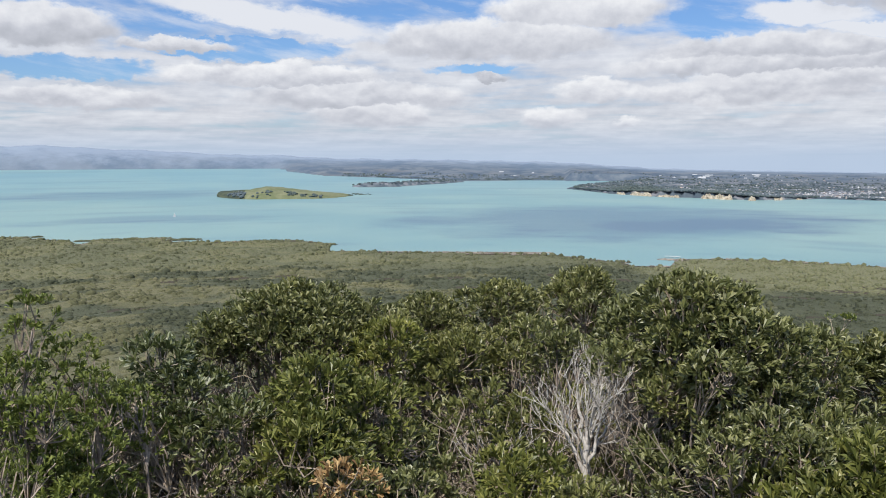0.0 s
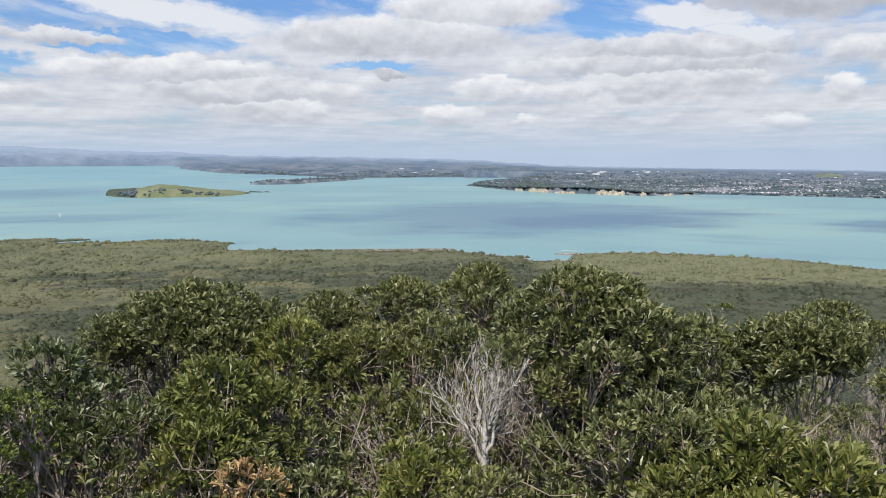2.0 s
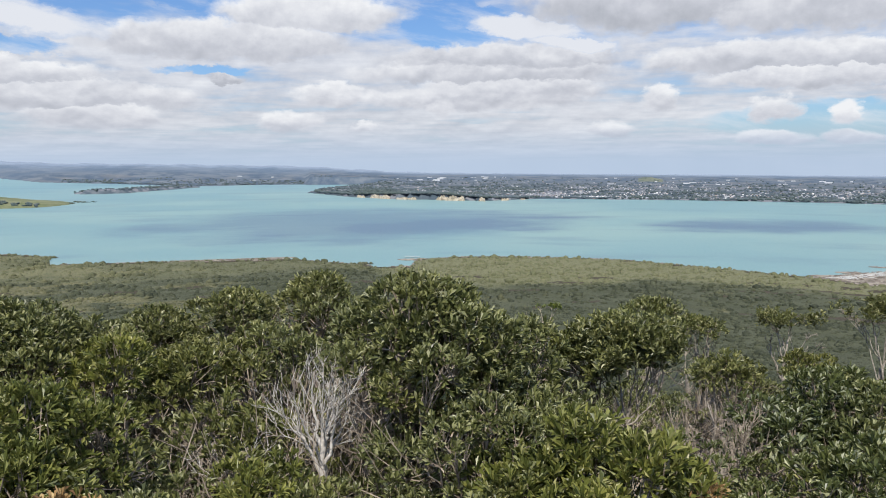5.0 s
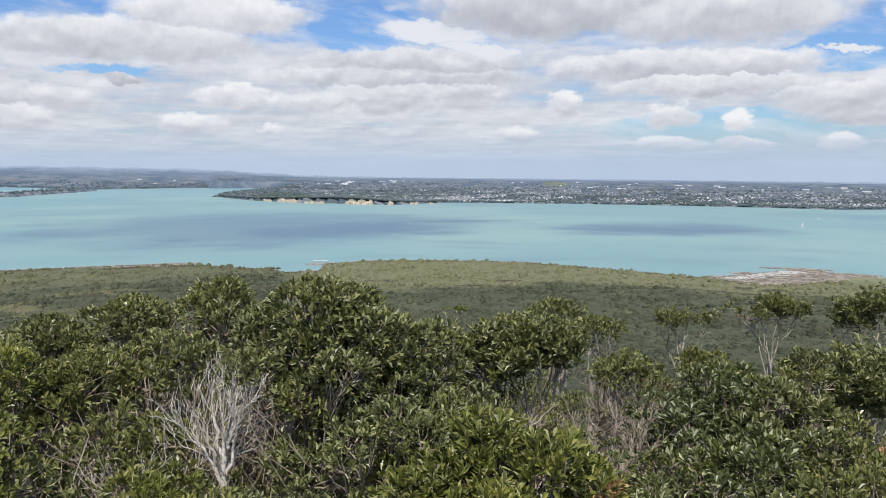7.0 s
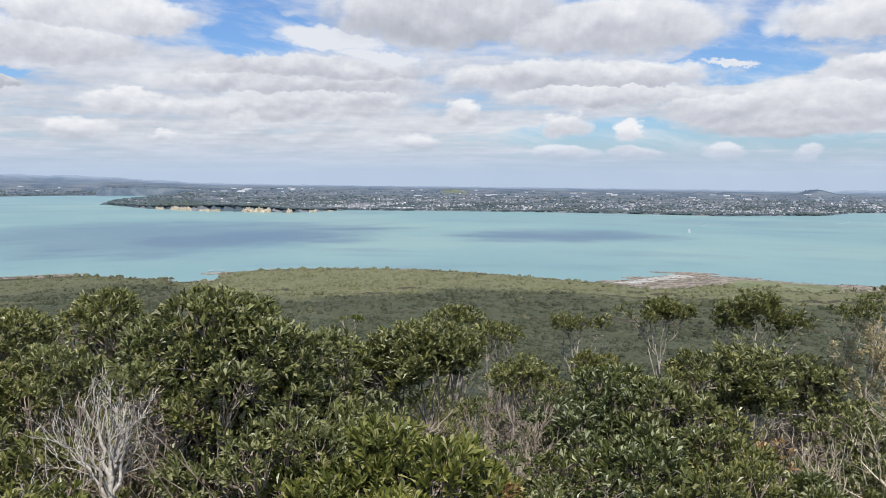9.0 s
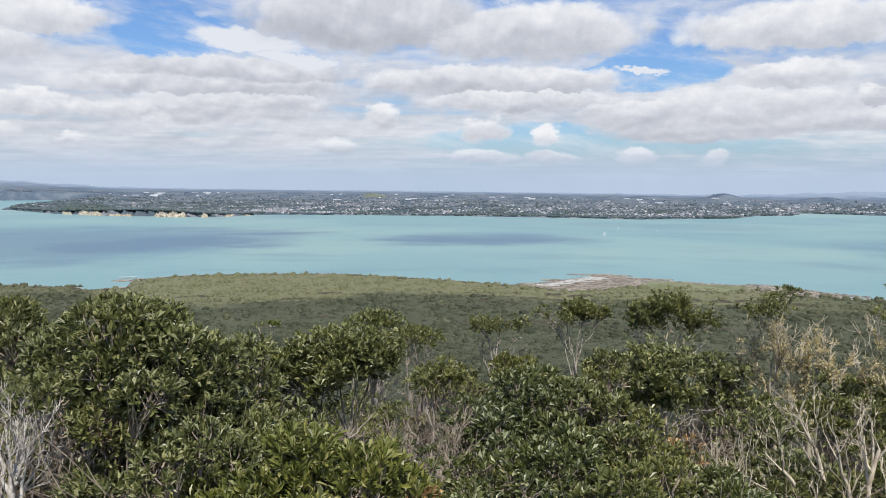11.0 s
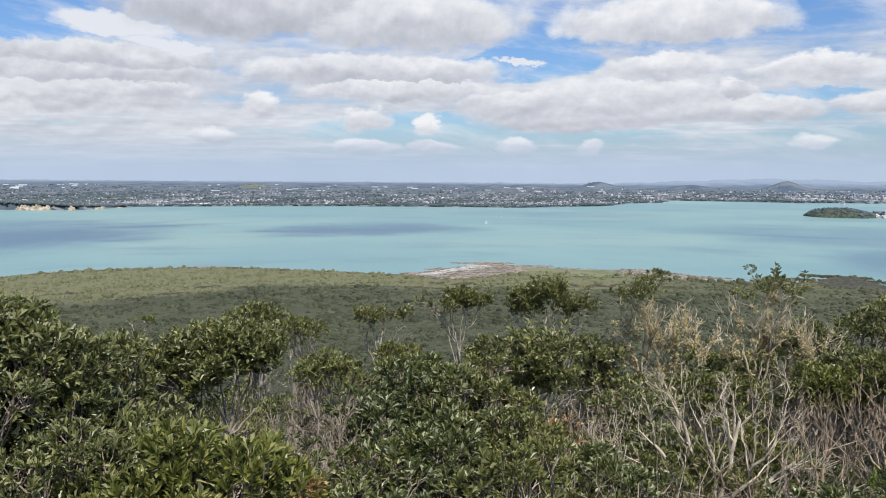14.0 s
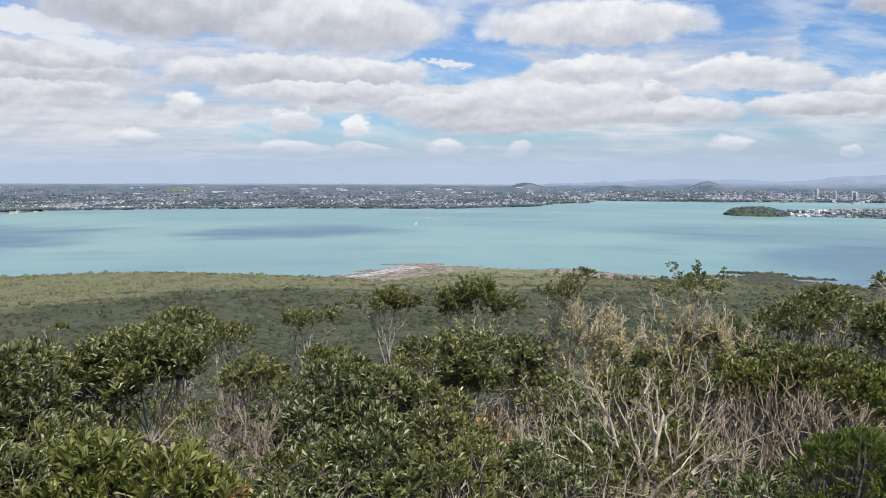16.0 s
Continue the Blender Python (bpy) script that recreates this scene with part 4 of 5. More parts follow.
shrub(35.6, 14.5, -10.5, 0.9, 0.36, "dark round-headed tree further down the slope", leaf_dark, bark_grey, seed=34, lump=0.24, density=0.8, leaf=0.085, leaf_w=0.033, category="tree", name="small_tree", skirt=-0.3)
shrub(44.4, 6.3, -13.2, 0.85, 0.50, "dense shrub with pale upright young leaves", leaf_pale, bark_grey, seed=36, lump=0.18, density=1.35, skirt=0.25, gaps=0.08)
shrub(48.4, 6.1, -14.0, 0.95, 0.55, "dense dark green shrub with pale upright leaves", leaf_dark, bark_dark, seed=35, lump=0.19, density=1.4, gaps=0.04, skirt=0.35)
shrub(41.2, 5.9, -15.6, 0.7, 0.42, "leafy shrub with pale young leaves", leaf_pale, bark_grey, seed=100, lump=0.17, density=1.0, skirt=0.1, **OPEN)
shrub(46.2, 5.2, -17.6, 0.8, 0.45, "leafy green shrub with pale upright leaves", leaf_pale, bark_dark, seed=101, lump=0.17, density=1.1, skirt=0.1, **OPEN)
shrub(52.2, 5.6, -17.2, 0.8, 0.42, "small-leaved olive shrub among bare twigs", leaf_olive, bark_dark, seed=37, lump=0.17, density=1.0, skirt=0.1, **OPEN)
shrub(57.6, 5.4, -19.2, 0.75, 0.36, "low green shrub with pale upright leaves", leaf_pale, bark_dark, seed=102, lump=0.16, density=1.05, skirt=0.1, **OPEN)
shrub(59.6, 7.4, -14.6, 0.85, 0.42, "dark leafy shrub behind bare pale branches", leaf_dark, bark_grey, seed=39, lump=0.18, density=1.0, skirt=0.1, **OPEN)
shrub(64.8, 7.9, -13.4, 0.9, 0.42, "olive leafy shrub behind bare pale branches", leaf_olive, bark_grey, seed=103, lump=0.18, density=0.95, skirt=0.1, **OPEN)
shrub(62.6, 6.4, -17.6, 0.8, 0.40, "dark leafy shrub under bare pale branches", leaf_dark, bark_dark, seed=104, lump=0.17, density=1.1, skirt=0.1, **OPEN)
shrub(68.4, 6.6, -17.2, 0.8, 0.40, "green leafy shrub under bare pale branches", leaf_olive, bark_dark, seed=105, lump=0.17, density=1.0, skirt=0.1, **OPEN)
shrub(69.8, 9.6, -9.9, 0.75, 0.45, "dark leafy shrub with a rounded head", leaf_dark, bark_dark, seed=106, lump=0.19, density=1.1, skirt=0.1, leaf=0.068, leaf_w=0.021)
shrub(73.6, 11.6, -8.6, 0.85, 0.40, "dark leafy tree on the brow of the slope", leaf_dark, bark_dark, seed=40, lump=0.22, density=1.05, leaf=0.075, leaf_w=0.03, category="tree", name="small_tree", skirt=0.0)
shrub(75.6, 12.4, -7.65, 0.95, 0.42, "dark leafy tree on the brow of the slope", leaf_dark, bark_dark, seed=41, lump=0.22, density=1.05, leaf=0.075, leaf_w=0.03, category="tree", name="small_tree", skirt=0.0)
shrub(79.6, 11.6, -8.3, 1.2, 0.45, "dark leafy tree on the brow of the slope", leaf_dark, bark_dark, seed=107, lump=0.24, density=1.0, leaf=0.075, leaf_w=0.03, category="tree", name="small_tree", skirt=0.0)
shrub(71.4, 8.0, -12.4, 0.75, 0.32, "flat-topped yellow-green shrub on bare brown branches", leaf_bright, bark_grey, seed=42, lump=0.17, density=1.2, skirt=-0.1, gaps=0.05, bare_twigs=520)
shrub(75.4, 7.9, -11.5, 0.95, 0.34, "flat-topped yellow-green shrub on bare brown branches", leaf_olive, bark_grey, seed=43, lump=0.18, density=1.3, skirt=-0.1, gaps=0.03, bare_twigs=620)
shrub(79.8, 7.8, -12.0, 0.95, 0.34, "flat-topped yellow-green shrub on bare brown branches", leaf_bright, bark_grey, seed=108, lump=0.18, density=1.2, skirt=-0.1, gaps=0.05, bare_twigs=520)
shrub(77.4, 3.6, -15.9, 0.42, 0.7, "feathery fine-leaved bright green bush", leaf_feather, bark_dark, leaf=0.034, leaf_w=0.0055, seed=44, lump=0.14, density=5.0, per=14, flat=1.2, skirt=0.8, spread=(8, 42))
shrub(82.0, 3.6, -16.4, 0.6, 0.8, "feathery fine-leaved bright green bush", leaf_feather, bark_dark, leaf=0.034, leaf_w=0.0055, seed=45, lump=0.15, density=4.0, per=14, flat=1.2, skirt=0.8, spread=(8, 42))
shrub(-7.2, 4.1, -20.6, 0.32, 0.30, "small shrub of withered orange leaves", leaf_dead, bark_grey, leaf=0.05, leaf_w=0.02, seed=46, lump=0.10, density=0.5, per=5, name="withered_shrub", gaps=0.3)
shrub(54.6, 5.9, -16.9, 0.2, 0.18, "small shrub of withered orange leaves", leaf_dead, bark_grey, leaf=0.05, leaf_w=0.02, seed=47, lump=0.07, density=0.4, per=5, name="withered_shrub", stout=0.4)
shrub(36.8, 4.6, -21.0, 0.22, 0.2, "small shrub of withered orange leaves", leaf_dead, bark_grey, leaf=0.05, leaf_w=0.02, seed=48, lump=0.07, density=0.4, per=5, name="withered_shrub", stout=0.4)

# bare, leaf-capped and lichened trees
fork_tree(10.0, 5.0, -21.4, -13.2, "bleached white dead tree with forking bare branches", bark_white,
          [(0.02, -34, 12, 0.46), (0.06, 18, -14, 0.50), (0.12, -24, -16, 0.46), (0.15, 34, 10, 0.38), (0.20, 6, 16, 0.42), (0.23, -12, 6, 0.40), (0.26, 24, -10, 0.34), (0.28, -2, -12, 0.36)], 0.025, (5, 7), 4, (16, 46), 0.8, 0.20, seed=66)
fork_tree(9.2, 4.9, -24.0, -18.2, "pale dead shrub with low spreading branches", bark_white,
          [(0.0, -66, -8, 0.62), (0.0, -54, 8, 0.66), (0.02, -38, 0, 0.42)], 0.015, (4, 6), 4, (16, 44), 0.5, 0.20, seed=62, name="dead_shrub", category="shrub")
fork_tree(13.0, 5.5, -20.5, -15.6, "pale dead shrub with upright bare twigs", bark_grey,
          [(0.0, -12, 8, 0.5), (0.0, 14, -8, 0.52), (0.05, 2, 12, 0.55), (0.02, -26, 0, 0.4)], 0.014, (3, 5), 4, (12, 34), 0.8, seed=63, name="dead_shrub", category="shrub")
fork_tree(31.2, 6.9, -17.8, -11.3, "round-headed green shrub on fanned grey branches", bark_grey,
          [(0.0, -52, 6, 0.54), (0.0, -34, -14, 0.62), (0.02, -15, 14, 0.68), (0.02, 6, -12, 0.70), (0.02, 24, 12, 0.66), (0.0, 42, -6, 0.60), (0.0, 58, 10, 0.48)], 0.017, (5, 7), 4, (16, 42), 0.75, 0.16, seed=31, name="shrub", category="shrub", group="hilltop shrubs", cap=(leaf_dark, 0.66, 0.062, 4))
fork_tree(41.0, 12.5, -14.2, -10.15, "thin grey-stemmed tree with a small flat leafy cap", bark_grey,
          [(0.0, -46, 10, 0.50), (0.1, -20, -10, 0.62), (0.15, 12, 8, 0.62), (0.05, 36, -8, 0.55)], 0.024, (3, 4), 4, (18, 50), 0.5, 0.24, seed=64, name="small_tree", cap=(leaf_olive, 0.26, 0.060, 3), level=2.0)
fork_tree(46.6, 11.5, -14.8, -8.95, "tall tree with pale bare stems and a flat leafy cap", bark_grey,
          [(0.0, -26, 8, 0.95), (0.1, -12, -10, 1.05), (0.15, 2, 10, 1.10), (0.1, 14, -6, 1.05), (0.3, 26, 8, 0.85), (0.4, -34, 0, 0.6)], 0.018, (4, 5), 4, (16, 48), 0.4, 0.26, seed=65, name="small_tree", cap=(leaf_olive, 0.34, 0.056, 4), shrink=(0.30, 0.5), level=1.9)
fork_tree(52.9, 9.0, -13.4, -8.15, "tall tree with forking pale stems and a thin leafy cap", bark_pale,
          [(0.0, -46, 8, 0.62), (0.0, -20, -12, 0.80), (0.1, 2, 10, 0.84), (0.0, 22, -6, 0.78), (0.02, 46, 6, 0.66)], 0.024, (4, 6), 4, (18, 50), 0.55, 0.22, seed=67, name="small_tree", cap=(leaf_olive, 0.40, 0.052, 3), shrink=(0.36, 0.6), level=1.15)
fork_tree(53.0, 6.6, -18.4, -11.7, "open-headed green shrub on bare reddish-grey stems", bark_grey,
          [(0.0, -38, 8, 0.66), (0.1, -18, -12, 0.80), (0.15, -4, 12, 0.84), (0.12, 14, -10, 0.80), (0.05, 34, 8, 0.68), (0.25, -34, 4, 0.5), (0.25, 40, 4, 0.45)], 0.017, (4, 6), 4, (18, 48), 0.7, 0.2, seed=38, name="shrub", category="shrub", group="hilltop shrubs", cap=(leaf_dark, 0.50, 0.058, 2), level=1.05)
fork_tree(59.4, 9.0, -14.4, -7.9, "bare tan-grey tree hung with ochre lichen", bark_lichen,
          [(0.0, -34, 8, 0.72), (0.1, -15, -10, 0.92), (0.15, 3, 10, 0.95), (0.2, 18, -6, 0.85), (0.1, 38, 6, 0.62)], 0.026, (5, 7), 4, (18, 48), 0.65, 0.2, seed=68, name="lichened_tree", tuft=lichen, tuft_n=130, cap=(leaf_olive, 0.10, 0.05, 2))
fork_tree(62.0, 8.8, -15.0, -9.0, "bare tan-grey tree hung with ochre lichen", bark_lichen,
          [(0.0, -42, 8, 0.62), (0.1, -14, -10, 0.80), (0.15, 8, 10, 0.86), (0.1, 36, -6, 0.72)], 0.026, (4, 6), 4, (18, 50), 0.65, 0.22, seed=77, name="lichened_tree", tuft=lichen, tuft_n=190)
fork_tree(66.8, 9.4, -14.6, -7.45, "tall bare tan-grey tree hung with ochre lichen", bark_lichen,
          [(0.0, -46, 8, 0.85), (0.1, -24, -10, 0.95), (0.15, -6, 10, 1.05), (0.15, 12, -6, 1.02), (0.1, 30, 6, 0.92), (0.0, 50, -6, 0.75)], 0.027, (5, 7), 4, (18, 48), 0.65, 0.2, seed=69, name="lichened_tree", tuft=lichen, tuft_n=190, cap=(leaf_olive, 0.06, 0.05, 2))
fork_tree(70.0, 9.0, -14.2, -9.3, "bare tan-grey tree hung with ochre lichen", bark_lichen,
          [(0.0, -36, 8, 0.60), (0.1, -8, -10, 0.70), (0.1, 14, 10, 0.70), (0.0, 38, 4, 0.6)], 0.022, (4, 6), 4, (18, 48), 0.65, 0.2, seed=70, name="lichened_tree", tuft=lichen, tuft_n=110)
fork_tree(64.9, 6.2, -22.4, -12.9, "large bare pale shrub with wide spreading branches", bark_pale,
          [(0.0, -60, 6, 0.95), (0.02, -46, -10, 1.05), (0.1, -28, 10, 1.00), (0.15, -8, -8, 0.98), (0.12, 12, 10, 1.00), (0.05, 33, -10, 1.05), (0.0, 50, 8, 1.05), (0.0, 66, -6, 0.85)], 0.038, (5, 8), 4, (18, 50), 0.8, 0.2, seed=71, name="dead_shrub", category="shrub", shrink=(0.34, 0.6))
fork_tree(58.2, 6.0, -22.2, -16.0, "bare pale shrub with upright forking stems", bark_pale,
          [(0.0, -30, 6, 0.62), (0.0, -10, -8, 0.75), (0.05, 12, 8, 0.70)], 0.016, (3, 5), 4, (14, 38), 0.8, seed=72, name="dead_shrub", category="shrub")
fork_tree(71.0, 6.2, -20.6, -13.9, "bare grey-brown shrub with spreading branches", bark_tan,
          [(0.0, -44, 6, 0.62), (0.0, -18, -8, 0.75), (0.05, 8, 8, 0.78), (0.0, 34, 4, 0.65), (0.0, 52, -4, 0.5)], 0.018, (3, 5), 4, (16, 46), 0.7, 0.2, seed=73, name="dead_shrub", category="shrub")
fork_tree(75.8, 6.2, -19.8, -13.0, "bare brown-grey shrub with fanned branches", bark_tan,
          [(0.0, -60, 6, 0.70), (0.0, -42, -8, 0.74), (0.02, -22, 8, 0.70), (0.02, -2, -8, 0.68), (0.0, 20, 8, 0.66), (0.0, 42, -4, 0.66)], 0.018, (3, 5), 4, (14, 42), 0.7, 0.2, seed=74, name="dead_shrub", category="shrub")
fork_tree(38.6, 5.6, -20.6, -16.2, "bare grey shrub with fine twigs", bark_twig,
          [(0.0, -30, 6, 0.5), (0.0, -10, -8, 0.6), (0.05, 10, 8, 0.6), (0.0, 30, 0, 0.5)], 0.012, (5, 7), 4, (14, 40), 0.75, seed=75, name="dead_shrub", category="shrub")
fork_tree(25.3, 6.4, -12.6, -10.0, "dry bare twigs of a dead shrub", bark_pale,
          [(0.0, -30, 6, 0.26), (0.0, 4, -8, 0.30), (0.03, 30, 8, 0.28)], 0.010, (2, 3), 3, (18, 50), 0.7, seed=76, name="dead_shrub", category="shrub", cap=(leaf_feather, 0.3, 0.03, 1))
for az, r, el, seed in ((-4.4, 5.4, -20.5, 79), (-13.0, 5.2, -21.0, 80), (-20.5, 5.0, -21.0, 83), (2.0, 5.6, -20.5, 84), (17.6, 5.8, -20.6, 85), (34.6, 5.4, -21.4, 86)):
    fork_tree(az, r, el, el + 4.4, "bare brown-grey shrub with fine upright twigs", bark_twig,
              [(0.0, -34, 6, 0.42), (0.0, -14, -8, 0.5), (0.03, 6, 8, 0.52), (0.0, 26, 0, 0.46)], 0.011, (5, 7), 4, (14, 42), 0.7, seed=seed, name="dead_shrub", category="shrub")

shrub(60.3, 10.6, -6.95, 0.26, 0.16, "thin sapling with a small tuft of leaves", leaf_dark, bark_grey, leaf=0.055, leaf_w=0.022, seed=81, lump=0.08, density=0.5, name="sapling", stems=1, fork=0.95, group="", bare_twigs=6, stout=0.24, twig_reach=(0.08, 0.16))
shrub(67.5, 10.8, -6.95, 0.26, 0.2, "thin sapling with a small tuft of leaves", leaf_dark, bark_grey, leaf=0.055, leaf_w=0.022, seed=82, lump=0.08, density=0.5, name="sapling", stems=1, fork=0.94, group="", bare_twigs=6, stout=0.24, twig_reach=(0.08, 0.16))
shrub(78.4, 10.6, -6.5, 0.26, 0.2, "thin sapling with a small tuft of leaves", leaf_dark, bark_grey, leaf=0.055, leaf_w=0.022, seed=89, lump=0.08, density=0.5, name="sapling", stems=1, fork=0.94, group="", bare_twigs=6, stout=0.24, twig_reach=(0.08, 0.16))

# shrubs below the brow, seen over the nearer ones
BELOW = ((36.6, 11.0, -13.4, 0.9), (39.0, 12.0, -14.2, 0.9), (43.6, 10.5, -13.2, 0.8), (49.6, 10.0, -13.0, 0.8), (56.4, 9.0, -13.2, 0.8), (73.0, 9.0, -11.4, 0.9), (66.4, 10.2, -12.0, 0.8), (63.4, 10.0, -12.4, 0.8), (37.6, 9.4, -12.9, 0.7), (42.6, 9.6, -12.4, 0.7), (49.0, 8.8, -11.9, 0.7), (55.9, 8.8, -11.6, 0.7))
for i, (az, r, el, wide) in enumerate(BELOW):
    shrub(az, r, el, wide, 0.36, "open green shrub on thin grey twigs", leaf_dark if i % 3 else leaf_olive, bark_grey, seed=120 + i, lump=0.16, density=0.9, gaps=0.3, bare_twigs=260, leaf=0.066, leaf_w=0.026, skirt=-0.1)

# lower shrubs that fill the slope between them
PROTOS = {}
KINDS = ((leaf_dark, bark_dark, "low dark green shrub among bare twigs"), (leaf_olive, bark_dark, "low olive-green shrub among bare twigs"), (leaf_bright, bark_dark, "low bright green shrub among bare twigs"), (leaf_pale, bark_grey, "low shrub with pale-backed leaves"))
TALL = (1.3, 1.9, 2.6, 3.4)


def low_shrub(kind, step, m):
    if (kind, step) in PROTOS:
        c = copy_thing(PROTOS[kind, step], Matrix())
        c.matrix_basis = m
        return
    mat, bark, label = KINDS[kind]
    stem, limb, twig, leafy = shrub_meshes(200 + kind * 7 + step, 1.4, TALL[step], 0.7, 0.056, 0.020, lump=0.16, density=0.8, gaps=0.76, bare_twigs=420, skirt=0.15, stems=4, pick_share=0.3, twig_reach=(0.12, 0.38))
    e = tagged(new("low_shrub"), label, "shrub", "low shrubs")
    part("trunk", mesh_of("trunk", *stem, (bark,), None, True), e)
    part("branchwork", mesh_of("branchwork", *limb, (bark,), None, True), e)
    tagged(part("twig_growth", mesh_of("twig_growth", *twig, (bark_twig,)), e), kind="stuff")
    part("foliage", mesh_of("foliage", *leafy, (mat,)), e)
    e.matrix_basis = m
    PROTOS[kind, step] = e


rng = np.random.default_rng(5)
brow = table((-40, 11.5), (-28, 12.5), (-20, 13), (-14, 11), (-8, 10.3), (0, 10.3), (8, 10), (18, 10), (24, 11.6), (30, 12.3), (36, 13.2), (40, 14.6), (48, 14.0), (56, 13.2), (62, 12.2), (70, 11.2), (78, 10.5), (90, 10.5))
for r, step in ((4.4, 8.0), (5.0, 8.0), (5.8, 7.5), (7.4, 8.0), (9.6, 7.5), (12.2, 7.0), (16.0, 8.0)):
    az = -36.0 + rng.uniform(0, step)
    while az < 84:
        kind = int(rng.choice(4, p=(0.42, 0.33, 0.15, 0.10)))
        a, rr = az + rng.normal(0, step * 0.15), r * rng.uniform(0.93, 1.08)
        gz = float(ground_z(a, rr))
        dip = float(brow(a))
        down = rng.uniform(19.0, 22.5) if r < 5 else dip + rng.uniform(4.0, 8.0) if r < 6.5 else dip + rng.uniform(2.5, 6.0) if r < 8.5 else dip + rng.uniform(2.0, 5.0) if r < 11 else dip + rng.uniform(1.2, 3.6)
        if 6 < a < 14.5 and rr < 6.0:
            down = max(down, 21.5)
        if 56 < a < 74 and rr < 8.0:
            down = max(down, (23.6 if rr < 6.3 else 17.0) + rng.uniform(0, 2.0))
        if (29 < a < 37 or 51 < a < 57) and rr < 8.6:
            down = max(down, 17.5)
        if 72 < a < 82 and rr < 8.0:
            down = max(down, 18.5 + rng.uniform(0, 3.0))
        high = max(EYE - gz - rr * math.tan(radians(down)), 1.0)
        pick = int(np.argmin([abs(math.log(high / t)) for t in TALL]))
        k = high / TALL[pick]
        low_shrub(kind, pick, pose(*at(a, rr, gz), 0, 0, rng.uniform(0, 360)) @ Matrix.Diagonal((k, k, k, 1)))
        az += step * rng.uniform(0.8, 1.2)

# the thicket of thin stems underneath
rng = np.random.default_rng(9)
n = 24000
ta, tr = rng.uniform(-38, 86, n), np.sqrt(rng.uniform(4.6 ** 2, 11.0 ** 2, n))
tg = ground_z(ta, tr)
room = np.maximum(EYE - tg - tr * np.tan(np.radians(brow(ta) + 3.4)) - 0.7, 0.3)
tz = tg + room * rng.uniform(0.0, 1.0, n) ** 0.7
foot = np.stack([tr * np.sin(np.radians(ta)), tr * np.cos(np.radians(ta)), tz], -1)
tip = foot + np.stack([rng.normal(0, 0.26, n), rng.normal(0, 0.26, n), rng.uniform(0.15, 0.7, n)], -1)
tv, tf = tubes(bent(rng, foot, tip, 4, 0, 0.12), np.linspace(0.0042, 0.0015, 4)[None] * rng.uniform(0.6, 1.3, (n, 1)), 3)
tagged(new("twig_thicket", mesh_of("twig_thicket", tv, tf, (bark_twig,))), "dense thicket of thin grey-brown bare stems under the shrubs", "undergrowth", kind="stuff")


# ---- the far shore ----
def houses(rng, az, r, z, size):
    """Small gabled houses, walls and roofs, as triangles."""
    n = len(az)
    w2, d2 = size * rng.uniform(0.9, 1.9, n) / 2, size * rng.uniform(0.8, 1.2, n) / 2
    hw, hr = size * rng.uniform(0.45, 0.75, n), size * rng.uniform(0.25, 0.45, n)
    th = rng.uniform(0, np.pi, n)
    cx, cy = r * np.sin(np.radians(az)), r * np.cos(np.radians(az))

    def corner(sx, sy, zz, grow=1.0):
        x, y = sx * w2 * grow, sy * d2 * grow
        return np.stack([cx + x * np.cos(th) - y * np.sin(th), cy + x * np.sin(th) + y * np.cos(th), z + zz], -1)
    rings = [(-1, -1), (1, -1), (1, 1), (-1, 1)]
    v = [corner(sx, sy, -2.0) for sx, sy in rings] + [corner(sx, sy, hw) for sx, sy in rings]
    v += [corner(sx, sy, hw + 0.02, 1.12) for sx, sy in rings] + [corner(-0.95, 0, hw + hr), corner(0.95, 0, hw + hr)]
    one = []
    for i in range(4):
        j = (i + 1) % 4
        one += [(i, j, 4 + j), (i, 4 + j, 4 + i)]
    one += [(8, 9, 13), (8, 13, 12), (10, 11, 12), (10, 12, 13), (9, 10, 13), (11, 8, 12)]
    return np.stack(v, 1).reshape(-1, 3), (np.array(one)[None] + (np.arange(n) * 14)[:, None, None]).reshape(-1, 3)


rng = np.random.default_rng(21)
n = 8600
ha = rng.uniform(9.5, 84, n)
hr = coast(ha) + 10 + rng.exponential(330, n)
keep = (hr < 3900) & is_land(ha, hr) & (rng.uniform(size=n) < np.interp(ha, [9, 16, 21, 24, 31, 34, 60, 61, 70, 84], [0.04, 0.10, 0.55, 1.0, 1.0, 0.62, 0.62, 0.5, 0.9, 1.0]))
keep &= wave(ha, hr, 0.02, 3.0) + 0.8 * wave(ha, hr, 0.007, 8.0) + rng.normal(0, 0.25, n) > -0.05
ha, hr = ha[keep], hr[keep]
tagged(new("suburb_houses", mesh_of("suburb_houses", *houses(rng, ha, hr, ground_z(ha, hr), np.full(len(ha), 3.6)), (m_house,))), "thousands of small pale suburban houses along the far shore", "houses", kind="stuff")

n = 15000
ta = np.concatenate([rng.uniform(-7, 84, n - 3600), rng.uniform(8.8, 24, 3600)])
tr = coast(ta) + 2 + np.where(rng.uniform(size=n) < 0.10, rng.exponential(14, n), rng.exponential(420, n))
keep = (tr < 4000) & (np.abs(ta - 8.7) > 0.35) & is_land(ta, tr) & ((tr - coast(ta) < 40) | (wave(ta, tr, 0.02, 3.0) + 0.8 * wave(ta, tr, 0.007, 8.0) + rng.normal(0, 0.3, n) < 0.35))
ta, tr = ta[keep], tr[keep]
sa_, sr_ = rng.uniform(-6.2, 1.0, 700), rng.uniform(3020, 3560, 700)
ok = is_land(sa_, sr_) & (sr_ < 3600)
ta, tr = np.concatenate([ta, sa_[ok]]), np.concatenate([tr, sr_[ok]])
